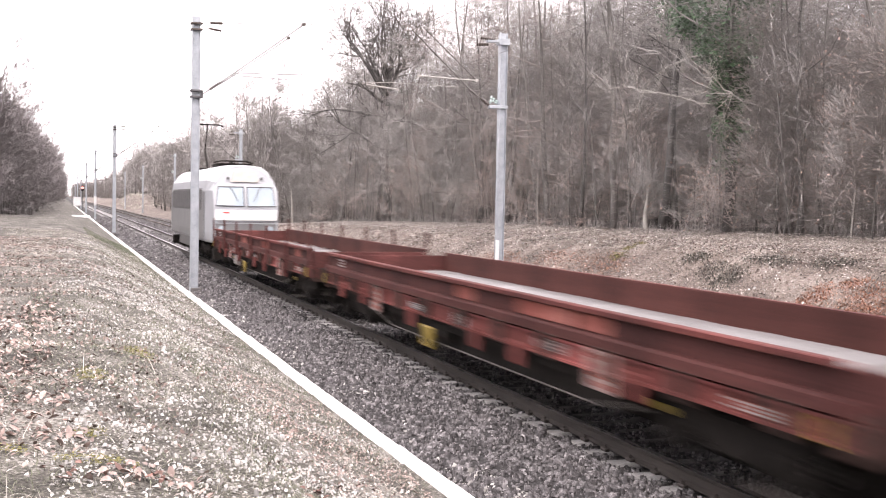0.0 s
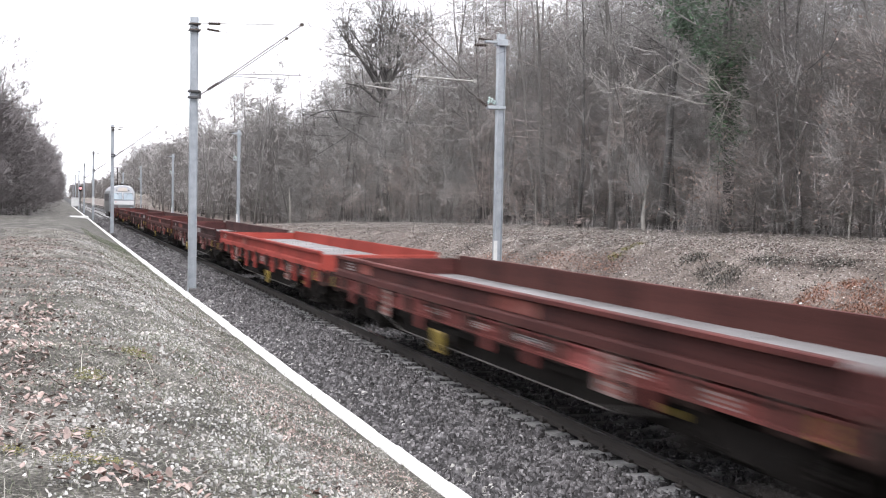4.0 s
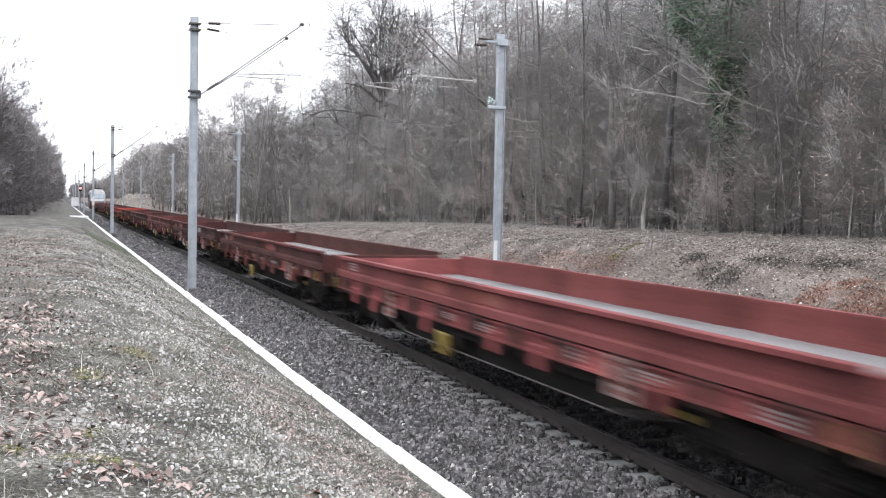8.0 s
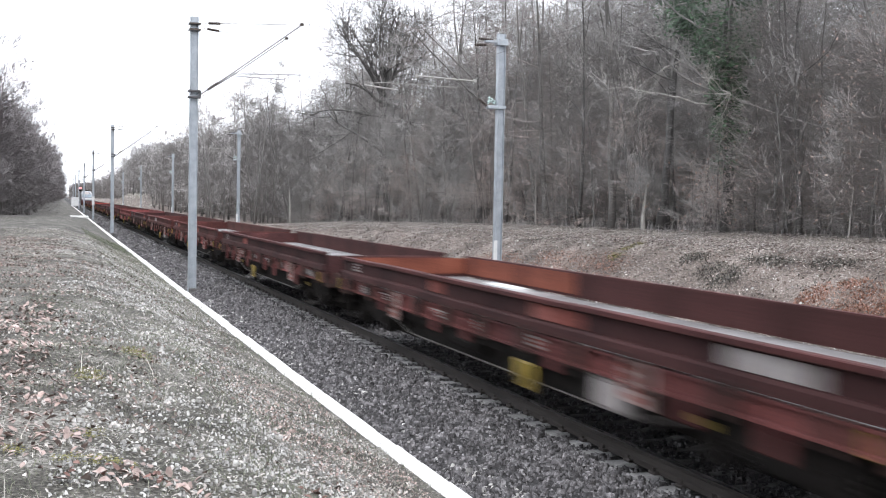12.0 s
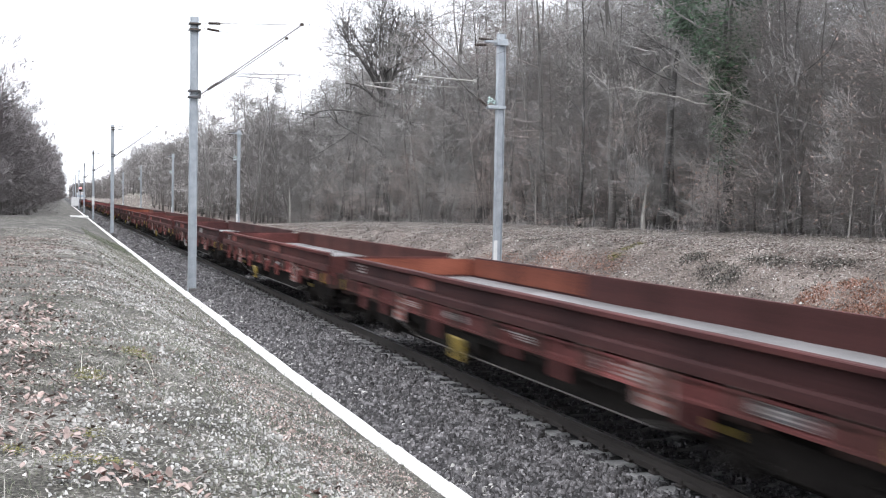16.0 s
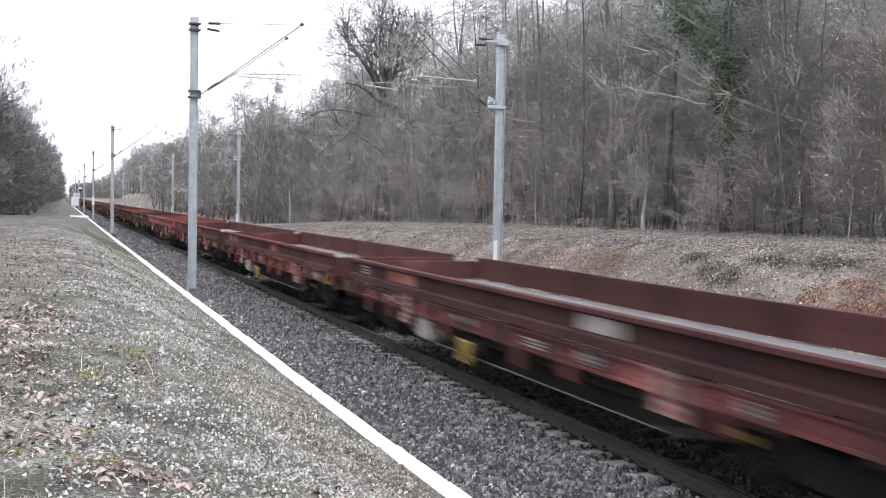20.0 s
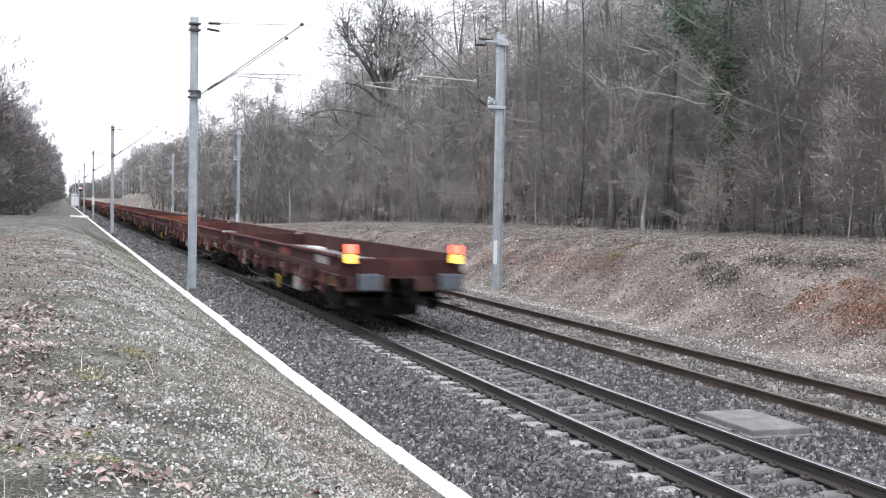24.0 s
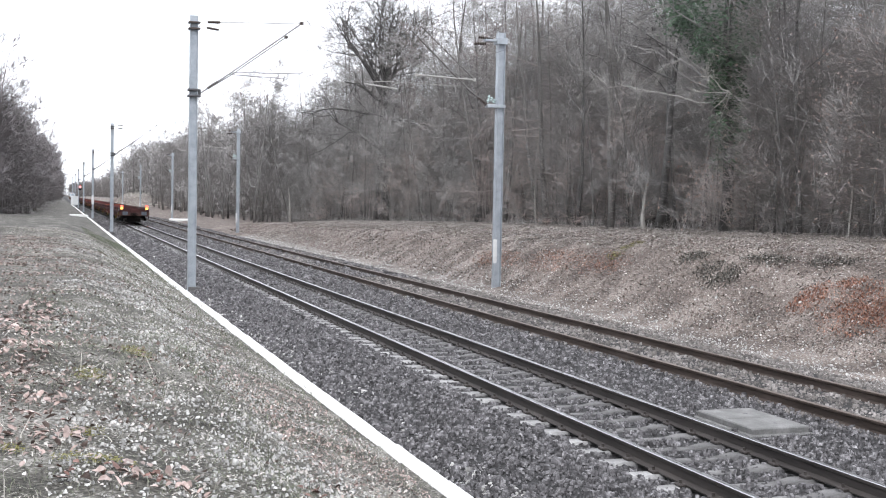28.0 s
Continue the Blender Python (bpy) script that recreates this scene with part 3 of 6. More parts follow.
def build_masts():
    first = None
    for y in LEFT_MASTS:
        if first is None:
            first = thing("catenary_mast", "tall galvanised H-beam catenary mast with a slanting bracket arm", "catenary mast", "catenary masts on the near side")
            part("mast_post", MESH_POST, first, (0, 0, -0.35))
            part("footing", Geo().box(-0.12, -0.22, -0.9, 0.24, 0.22, -0.27, 0.03).mesh("footing", M_SLEEPERGRIME), first)
            left_arm_parts(first)
            first.matrix_world = along(-2.72, y)
        else:
            m = copy_thing(first, along(-2.72, y))
            if y == 158.0:
                part("sign_plate", Geo().box(-0.16, -0.15, 1.55, 0.16, -0.135, 2.7, 0.004).mesh("sign_plate", M_PLATE), m)
                tagged(m, "tall galvanised steel catenary mast with a white plate")
    first = None
    for y in RIGHT_MASTS:
        if first is None:
            first = thing("catenary_mast", "tall galvanised H-beam catenary mast at the bank's foot", "catenary mast", "catenary masts on the far side")
            part("mast_post", MESH_POST, first, (0, 0, -0.3))
            part("footing", Geo().box(-0.2, -0.2, -0.9, 0.2, 0.2, -0.4, 0.03).mesh("footing", M_SLAB), first)
            part("sign_plate", Geo().box(-0.2, -0.16, 0.55, -0.06, -0.146, 1.4, 0.004).mesh("sign_plate", M_PLATE), first, None, "narrow white plate")
            right_arm_parts(first)
            first.matrix_world = along(7.92, y)
        else:
            copy_thing(first, along(7.92, y))


build_masts()


def wire_thing(name, label, x, z, masts, sag, r, stagger=0.0):
    g = Geo()
    ys = [masts[0] - 62.0] + masts
    pts = []
    for k in range(len(ys) - 1):
        for i in range(8):
            u = i / 8
            y = ys[k] + (ys[k + 1] - ys[k]) * u
            s = stagger * (-1) ** k * (1 - 2 * u)
            pts.append((curve(y) + x + s, y, z - sag * 4 * u * (1 - u)))
    g.tube(pts, r, 4)
    ob = new(name, g.mesh(name, M_WIRE))
    return tagged(ob, label, "overhead wire", "overhead wires")


wire_thing("contact_wire", "thin taut contact wire above the near track", 0.35, 6.42, LEFT_MASTS, 0.0, 0.006, 0.12)
wire_thing("contact_wire", "thin taut contact wire above the second track", 3.3, 6.42, RIGHT_MASTS, 0.0, 0.006, -0.15)
wire_thing("messenger_wire", "thin sagging messenger wire above the near track", 0.85, 8.6, LEFT_MASTS, 1.0, 0.006)
wire_thing("messenger_wire", "thin sagging messenger wire above the second track", 4.95, 8.7, RIGHT_MASTS, 1.0, 0.006)
wire_thing("feeder_wire", "thin feeder wire strung between the masts", 6.9, 8.5, RIGHT_MASTS, 0.7, 0.006)


def build_signal():
    s = thing("railway_signal", "dark railway signal on a thin post showing red", "signal", at=along(-2.45, 272))
    part("post", Geo().tube([(0, 0, -0.6), (0, 0, 5.1)], 0.07, 8).mesh("post", M_LOCODARK), s)
    hd = part("signal_head", Geo().box(-0.32, -0.12, 3.8, 0.32, 0.08, 5.0, 0.15).mesh("signal_head", M_UNDER), s)
    part("rim", Geo().lathe((0, -0.12, 4.5), (0, -1, 0), [(0, 0.3), (0.03, 0.3), (0.03, 0.22), (0.035, 0.02)], 18).mesh("rim", M_PLATE), hd, None, "white ring round the lamp")
    part("lamp", Geo().lathe((0, -0.16, 4.5), (0, -1, 0), [(0, 0.17), (0.03, 0.15), (0.05, 0.02)], 14).mesh("lamp", M_SIGNALRED), hd)
    c = new("equipment_cabinet", Geo().box(-0.6, -0.5, -0.3, 0.6, 0.5, 1.1, 0.03).box(-0.66, -0.56, 1.1, 0.66, 0.56, 1.18, 0.02).mesh("equipment_cabinet", M_PLATE))
    c.matrix_world = along(-4.3, 214, 1.3)
    tagged(c, "white trackside equipment cabinet beside the track", "equipment cabinet")


build_signal()
# ---- the train ----
SPEED = 23.04
WAGON = 18.5
LOCO_REAR = 42.55       # where the first wagon would begin, were all wagons alike
LONG = 1.054            # the two leading wagons are this much longer
FRONT = 5.55 + 2 * 18.5 * LONG
HALF = 8.55             # half the wagon body's length
SIDE = 1.385


def wheelset_mesh():
    g = Geo()
    for s in (-1, 1):
        x = s * 0.753
        g.lathe((x - s * 0.07, 0, 0.46), (s, 0, 0), [(0, 0.05), (0.0, 0.485), (0.028, 0.485), (0.036, 0.462), (0.135, 0.455), (0.135, 0.39), (0.1, 0.36), (0.1, 0.13), (0.16, 0.11), (0.16, 0.05)], 24)
    g.tube([(-1.02, 0, 0.46), (1.02, 0, 0.46)], 0.075, 10)
    return g.mesh("wheelset", M_WHEEL)


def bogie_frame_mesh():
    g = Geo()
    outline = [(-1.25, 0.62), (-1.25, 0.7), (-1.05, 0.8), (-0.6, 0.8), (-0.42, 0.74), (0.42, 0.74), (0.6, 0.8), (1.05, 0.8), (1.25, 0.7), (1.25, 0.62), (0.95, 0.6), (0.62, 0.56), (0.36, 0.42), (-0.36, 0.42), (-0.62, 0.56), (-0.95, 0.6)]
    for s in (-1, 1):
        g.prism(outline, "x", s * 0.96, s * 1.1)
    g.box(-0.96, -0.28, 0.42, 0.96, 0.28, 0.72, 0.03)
    # box added between the wheels to block view and light, for a dark underside
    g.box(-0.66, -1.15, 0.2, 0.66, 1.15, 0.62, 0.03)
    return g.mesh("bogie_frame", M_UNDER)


def axle_box_mesh():
    g = Geo().box(-0.1, -0.16, -0.15, 0.1, 0.16, 0.14, 0.03)
    g.lathe((0.09, 0, 0), (1, 0, 0), [(0, 0.12), (0.06, 0.12), (0.075, 0.09), (0.075, 0.01)], 12)
    return g.mesh("axle_box", M_UNDER)


def spring_mesh():
    g = Geo()
    pts = [(0.075 * math.cos(a * 0.9), 0.075 * math.sin(a * 0.9), a * 0.0095) for a in range(0, 29)]
    return g.tube(pts, 0.016, 4).mesh("spring", M_UNDER)


def make_bogie(parent, y):
    b = part("bogie", MESH_BOGIE, parent, (0, y, 0), "black grimy two-axle bogie")
    for dy in (-0.9, 0.9):
        part("wheelset", MESH_WHEELS, b, (0, dy, 0))
        for s in (-1, 1):
            part("axle_box", MESH_AXLEBOX, b, Matrix.Translation((s * 1.06, dy, 0.46)) @ Matrix.Rotation(0 if s > 0 else math.pi, 4, "Z"))
            for e in (-0.26, 0.26):
                part("spring", MESH_SPRING, b, (s * 1.03, dy + e, 0.4))
    return b


MESH_WHEELS, MESH_BOGIE, MESH_AXLEBOX, MESH_SPRING = wheelset_mesh(), bogie_frame_mesh(), axle_box_mesh(), spring_mesh()


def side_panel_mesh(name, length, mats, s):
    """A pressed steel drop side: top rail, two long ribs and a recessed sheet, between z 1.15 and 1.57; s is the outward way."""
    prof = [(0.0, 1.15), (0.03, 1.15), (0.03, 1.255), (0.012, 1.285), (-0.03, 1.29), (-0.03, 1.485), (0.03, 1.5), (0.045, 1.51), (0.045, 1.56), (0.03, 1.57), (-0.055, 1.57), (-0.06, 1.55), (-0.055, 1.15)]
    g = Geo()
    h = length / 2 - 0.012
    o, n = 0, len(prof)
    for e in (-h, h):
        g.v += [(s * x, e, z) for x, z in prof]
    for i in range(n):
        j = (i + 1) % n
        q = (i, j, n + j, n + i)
        # slot 2: lighter sill paint on the top rail, a painted highlight from the sky
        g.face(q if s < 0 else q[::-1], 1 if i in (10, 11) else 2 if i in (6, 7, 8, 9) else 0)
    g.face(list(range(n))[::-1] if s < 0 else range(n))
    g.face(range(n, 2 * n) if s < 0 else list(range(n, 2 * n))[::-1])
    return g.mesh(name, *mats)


def sole_bar_mesh(mat, s):
    """The side sill: a deep channel open to the outside, deeper amidships."""
    g = Geo()
    n = 8
    for y, low in ((-HALF, 0.89), (-6.0, 0.89), (-4.2, 0.86), (4.2, 0.86), (6.0, 0.89), (HALF, 0.89)):
        for d, z in ((0.0, low), (0.0, low + 0.03), (0.045, low + 0.035), (0.045, 1.085), (0.0, 1.09), (0.0, 1.12), (0.15, 1.12), (0.15, low)):
            g.v.append((s * (SIDE - 0.02 - d), y, z))
    for i in range(5):
        for k in range(n):
            j = (k + 1) % n
            q = (i * n + k, i * n + j, (i + 1) * n + j, (i + 1) * n + k)
            g.face(q if s > 0 else q[::-1])
    for i in (0, 5):
        q = [i * n + k for k in range(n)]
        g.face(q if (i == 0) == (s < 0) else q[::-1])
    return g.mesh("sole_bar", mat)


def stake_mesh(mat, s, tall):
    g = Geo()
    x = s * (SIDE + 0.045)
    w = 0.028
    g.box(x - w, -0.04, 0.88, x + w, 0.04, 1.58 if not tall else 1.95, 0.012)
    g.box(x - s * 0.05 - 0.05, -0.09, 0.9, x - s * 0.05 + 0.05, 0.09, 1.18, 0.012)
    return g.mesh("stake", mat)


def plate_mesh(w, h, mat=None):
    return Geo().box(-0.004, -w / 2, -h / 2, 0.004, w / 2, h / 2).mesh("plate", mat or M_PLATE)


def bars_mesh(w, h, rows, mat=None):
    g = Geo()
    for k in range(rows):
        z = h / 2 - h * (k + 0.5) / rows
        g.box(-0.0075, -w * 0.43, z - h * 0.14 / rows * 2, 0.0075, w * (0.43 if k % 2 == 0 else 0.2), z + h * 0.14 / rows * 2)
    return g.mesh("lettering", mat or M_BAR)


def buffer_mesh():
    g = Geo().lathe((0, 0, 0), (0, 1, 0), [(0, 0.13), (0.05, 0.13), (0.05, 0.1), (0.45, 0.1), (0.45, 0.075), (0.66, 0.075)], 14)
    return g.mesh("buffer", M_UNDER)


def buffer_head_mesh():
    return Geo().box(-0.24, 0.65, -0.17, 0.24, 0.69, 0.17, 0.018).mesh("buffer_head", M_BUFFER)


def hook_mesh():
    g = Geo().box(-0.04, 0, -0.06, 0.04, 0.3, 0.06, 0.012)
    g.tube([(0, 0.26, 0.03), (0, 0.34, 0.06), (0, 0.38, 0.0), (0, 0.34, -0.08)], 0.03, 6)
    g.tube([(-0.05, 0.3, 0), (-0.06, 0.33, -0.3), (0.06, 0.33, -0.3), (0.05, 0.3, 0)], 0.018, 5)
    return g.mesh("coupling_hook", M_UNDER)


MESH_BUFFER, MESH_HEAD, MESH_HOOK = buffer_mesh(), buffer_head_mesh(), hook_mesh()
PANELS = 6
DECK_HEIGHT = (1.17, 1.13, 1.16, 1.12)
PANEL = 2 * (HALF - 0.1) / PANELS


def make_wagon(paint, label, variety, tall=False):
    side, sill, inside = PAINTS[paint]
    rng = random.Random(variety)
    w = thing("flat_wagon", label, "flat wagon", "wagons of the freight train")
    for s in (-1, 1):
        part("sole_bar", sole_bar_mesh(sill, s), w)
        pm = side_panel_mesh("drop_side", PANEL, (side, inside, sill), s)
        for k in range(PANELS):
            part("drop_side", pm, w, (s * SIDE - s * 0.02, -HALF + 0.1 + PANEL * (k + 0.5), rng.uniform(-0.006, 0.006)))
        pk = Geo().box(s * SIDE - 0.03, -0.1, 0.84, s * SIDE + 0.05, 0.1, 1.16, 0.015).mesh("stake_pocket", M_GRIME)
        low = Geo().box(s * SIDE - 0.05, -0.13, 0.68, s * SIDE + 0.01, 0.13, 0.98, 0.02).mesh("hanger_bracket", sill)
        for k in range(11):
            part("stake_pocket", pk, w, (0, -HALF + 0.9 + (2 * HALF - 1.8) * k / 10, 0))
            if k in (1, 3, 4, 6, 8, 9):
                part("hanger_bracket", low, w, (0, -HALF + 0.9 + (2 * HALF - 1.8) * (k + 0.45 + 0.12 * rng.random()) / 10, rng.uniform(-0.05, 0.05)))
        if tall:
            st = stake_mesh(side, s, True)
            for k in range(7):
                part("stake", st, w, (0, -HALF + 0.1 + (2 * HALF - 0.2) * k / 6, 0))
        for k in range(8):
            y = -HALF + 1.2 + k * 2.3 + rng.uniform(-0.3, 0.3)
            part("hinge", Geo().box(s * SIDE - 0.01, -0.05, 1.05, s * SIDE + 0.035, 0.05, 1.2, 0.01).mesh("hinge", M_UNDER), w, (0, y, 0))
    deck, zd = Geo(), DECK_HEIGHT[variety % 4] if paint != "red" else 1.27
    n = 44
    prof = [(-HALF + 0.06, 1.09)]
    for k in range(n):
        y0, y1 = -HALF + 0.06 + (2 * HALF - 0.12) * k / n, -HALF + 0.06 + (2 * HALF - 0.12) * (k + 1) / n
        dz = zd + rng.uniform(-0.006, 0.006)
        prof += [(y0 + 0.01, dz - 0.02), (y0 + 0.012, dz), (y1 - 0.012, dz), (y1 - 0.01, dz - 0.02)]
    prof.append((HALF - 0.06, 1.09))
    m = len(prof)
    deck.v = [(x, y, z) for x in (-SIDE + 0.07, SIDE - 0.07) for y, z in prof]
    for k in range(m - 1):
        deck.face((k, k + m, k + m + 1, k + 1)[::-1])
    deck.face((0, m - 1, 2 * m - 1, m)[::-1])
    part("deck", deck.mesh("deck", M_DECK), w, None, "worn pale grey planked deck")
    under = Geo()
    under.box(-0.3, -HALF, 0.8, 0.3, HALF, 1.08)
    # two deep belly boxes, added to block light from below the deck
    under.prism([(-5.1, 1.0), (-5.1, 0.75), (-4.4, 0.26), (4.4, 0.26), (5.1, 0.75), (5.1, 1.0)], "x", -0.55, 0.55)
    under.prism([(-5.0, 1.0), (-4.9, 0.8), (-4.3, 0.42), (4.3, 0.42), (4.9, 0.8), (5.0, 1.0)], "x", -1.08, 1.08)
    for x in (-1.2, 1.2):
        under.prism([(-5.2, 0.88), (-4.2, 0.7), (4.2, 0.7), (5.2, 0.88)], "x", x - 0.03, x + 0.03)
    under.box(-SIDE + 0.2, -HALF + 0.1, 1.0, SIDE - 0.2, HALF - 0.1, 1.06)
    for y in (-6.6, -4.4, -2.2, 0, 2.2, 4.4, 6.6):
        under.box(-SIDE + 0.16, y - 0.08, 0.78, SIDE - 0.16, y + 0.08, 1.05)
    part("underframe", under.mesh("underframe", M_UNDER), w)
    part("air_reservoir", Geo().lathe((1.14, -1.6, 0.7), (0, 1, 0), [(0, 0.05), (0.05, 0.18), (1.1, 0.18), (1.15, 0.05)], 14).mesh("air_reservoir", M_UNDER), w)
    part("brake_cylinder", Geo().lathe((-1.14, 0.9, 0.66), (0, 1, 0), [(0, 0.05), (0.03, 0.16), (0.6, 0.16), (0.7, 0.04)], 12).mesh("brake_cylinder", M_UNDER), w)
    for x in (-1.2, 1.2):
        part("brake_rod", Geo().tube([(x, -5.2, 0.62), (x, -4.0, 0.46), (x, 4.0, 0.46), (x, 5.2, 0.62)], 0.011, 6).mesh("brake_rod", M_WHEEL), w)
    for e in (-1, 1):
        y = e * HALF
        part("headstock", Geo().box(-SIDE, min(y, y - e * 0.14), 0.8, SIDE, max(y, y - e * 0.14), 1.12, 0.012).mesh("headstock", M_GRIME), w)
        part("brake_hose", Geo().tube([(0.35, y, 0.92), (0.36, y + e * 0.18, 0.8), (0.36, y + e * 0.2, 0.55), (0.33, y + e * 0.1, 0.42)], 0.025, 5).mesh("brake_hose", M_UNDER), w)
        for s in (-1, 1):
            pp = part("side_plate", Geo().box(-0.012, -0.26, -0.22, 0.012, 0.26, 0.22, 0.006).mesh("side_plate", M_PINKCHALK), w, (s * (SIDE - 0.005), e * 4.5, 0.9), "faded pink and white panel")
            part("lettering", bars_mesh(0.5, 0.4, 4, M_REDFLAKE), pp, (s * 0.008, 0, 0))
        ew = Geo()
        ew.box(-SIDE + 0.03, min(y - e * 0.03, y - e * 0.08), 1.12, SIDE - 0.03, max(y - e * 0.03, y - e * 0.08), 1.5, 0.01)
        for x in (-0.9, -0.3, 0.3, 0.9):
            ew.box(x - 0.05, min(y, y - e * 0.03), 1.12, x + 0.05, max(y, y - e * 0.03), 1.48, 0.008)
        part("end_flap", ew.mesh("end_flap", side), w)
        part("end_handrail", Geo().tube([(-0.62, y + e * 0.02, 1.14), (-0.62, y + e * 0.1, 1.18), (-0.62, y + e * 0.1, 1.42), (-0.62, y + e * 0.02, 1.46)], 0.014, 5).mesh("end_handrail", M_UNDER), w)
        part("brake_pipe", Geo().tube([(-1.2, y - e * 0.3, 0.62), (1.2, y - e * 0.3, 0.62)], 0.03, 6).box(-0.5, min(y - e * 0.2, y - e * 0.34), 0.5, -0.2, max(y - e * 0.2, y - e * 0.34), 0.82, 0.01).mesh("brake_pipe", M_UNDER), w)
        turn = Matrix.Identity(4) if e > 0 else Matrix.Rotation(math.pi, 4, "Z")
        for x in (-0.875, 0.875):
            b = part("buffer", MESH_BUFFER, w, Matrix.Translation((x, y, 1.04)) @ turn)
            part("buffer_head", MESH_HEAD, b, None, "blue-grey buffer head")
        part("coupling_hook", MESH_HOOK, w, Matrix.Translation((0, y, 1.04)) @ turn)
        make_bogie(w, e * 6.55)
        for s in (-1, 1):
            ystep = e * (HALF - 0.75)
            part("shunter_step", Geo().box(s * SIDE - 0.28, ystep - 0.2, 0.4, s * SIDE, ystep + 0.2, 0.43).tube([(s * SIDE, ystep - 0.2, 0.42), (s * SIDE, ystep - 0.2, 0.86)], 0.014, 5).tube([(s * SIDE, ystep + 0.2, 0.42), (s * SIDE, ystep + 0.2, 0.86)], 0.014, 5).mesh("shunter_step", M_UNDER), w)
            part("grab_rail", Geo().tube([(s * (SIDE + 0.05), y - e * 0.25, 0.92), (s * (SIDE + 0.09), y - e * 0.25, 0.92), (s * (SIDE + 0.09), y - e * 0.25, 1.1), (s * (SIDE + 0.05), y - e * 0.25, 1.1)], 0.013, 5).mesh("grab_rail", M_YELLOW), w, None, "yellow grab rail")
            part("bogie_flag", Geo().box(s * 1.12 - 0.01, e * 5.35 - 0.16, 0.62, s * 1.12 + 0.01, e * 5.35 + 0.16, 0.7, 0.004).mesh("bogie_flag", M_YELLOW), w, None, "small yellow plate")
            # striped plate by the end, warning plate low down
            q = s * (SIDE - 0.044)
            if e == s:
                continue
            p = part("marking_plate", plate_mesh(0.5, 0.17, side), w, (q, y - e * 1.25, 1.39))
            part("lettering", bars_mesh(0.5, 0.17, 3, M_CHALK), p, None, "pale stripes of lettering")
    if variety % 2:
        for s in (-1, 1):
            box = part("valve_box", Geo().box(s * 1.2 - 0.1, 3.35, 0.48, s * 1.2 + 0.1, 4.0, 0.84, 0.02).mesh("valve_box", M_CHALK), w, None, "pale grey valve box under the sill")
            part("lid", Geo().box(s * 1.31 - 0.012, 3.4, 0.53, s * 1.31 + 0.012, 3.95, 0.79, 0.006).mesh("lid", M_CHALK), box)
    for s in (-1, 1):
        q = s * (SIDE + 0.01)
        yb = 1.5
        y = part("brake_plate", Geo().box(-0.03, -0.24, -0.17, 0.03, 0.24, 0.17, 0.025).mesh("brake_plate", M_YELLOW), w, (s * (SIDE - 0.02), yb, 0.56), "weathered yellow brake lever plate")
        part("lever", Geo().tube([(s * 0.035, -0.18, -0.12), (s * 0.05, 0.1, 0.0), (s * 0.035, 0.2, 0.16)], 0.02, 5).mesh("lever", M_UNDER), y)
        for k in range(rng.randint(5, 7)):
            wd, ht = rng.choice([(0.45, 0.14), (0.7, 0.13), (0.35, 0.15), (0.9, 0.1), (0.55, 0.16)])
            yy = -7.6 + 15.2 * (k + rng.random() * 0.8) / 7
            pale = rng.random()
            p = part("data_plate", plate_mesh(wd, ht, M_CHALK if pale < 0.35 else M_REDFLAKE if pale < 0.8 else side), w, (s * (SIDE - 0.052), yy, 0.99 + rng.uniform(-0.02, 0.02)))
            part("lettering", bars_mesh(wd, ht, 3, M_BAR if pale < 0.35 else M_CHALK), p)
        for k in range(rng.randint(1, 3)):
            yy, wp = rng.uniform(-7, 7), rng.uniform(0.25, 0.8)
            part("repair_patch", Geo().box(-0.006, -wp, -0.09, 0.006, wp, 0.09).mesh("repair_patch", M_REDFLAKE if rng.random() < 0.93 else M_CHALK), w, (s * (SIDE - 0.046), yy, 1.39), "patch of brighter red paint")
    return w


M_GRIME = rust("grimy_bracket", (0.02, 0.014, 0.013), (0.045, 0.028, 0.025), (0.08, 0.045, 0.04), (0.14, 0.08, 0.07))
M_ORANGE = rust("orange_rust", (0.09, 0.03, 0.022), (0.17, 0.055, 0.036), (0.25, 0.082, 0.052), (0.33, 0.13, 0.09), 0.25)
M_REDFLAKE = rust("flaking_red_paint", (0.11, 0.035, 0.03), (0.21, 0.065, 0.053), (0.29, 0.1, 0.083), (0.36, 0.19, 0.17))
WAGON_LABELS = {
    "brown": "rust-brown bogie flat wagon with low steel sides",
    "dark": "dark grimy brown bogie flat wagon with low steel sides",
    "pink": "faded pinkish-red bogie flat wagon with low steel sides",
    "red": "freshly painted bright red bogie flat wagon with low sides",
}
ORDER = "tall long dark brown dark red brown dark2 brown2 dark brown pink dark2 brown2 brown dark2 dark brown brown2 dark brown dark2 dark pink2 brown brown2 dark brown dark2 brown2 dark".split()
TURNED = (2, 5, 12, 13, 16, 23, 27, 28, 30)      # wagons that run the other way round
BOARDS = ((3, 0.95, 3.2), (3, 0.8, 4.8), (30, 1.1, 5.2), (21, 1.1, -7.6), (19, 1.1, -7.6), (12, 0.9, 4.0), (16, 0.9, 5.0))
RUSTY = {16: 2, 21: 2, 23: 2, 28: 2}      # wagons whose leading end has rusted orange inside, and how many panels of it


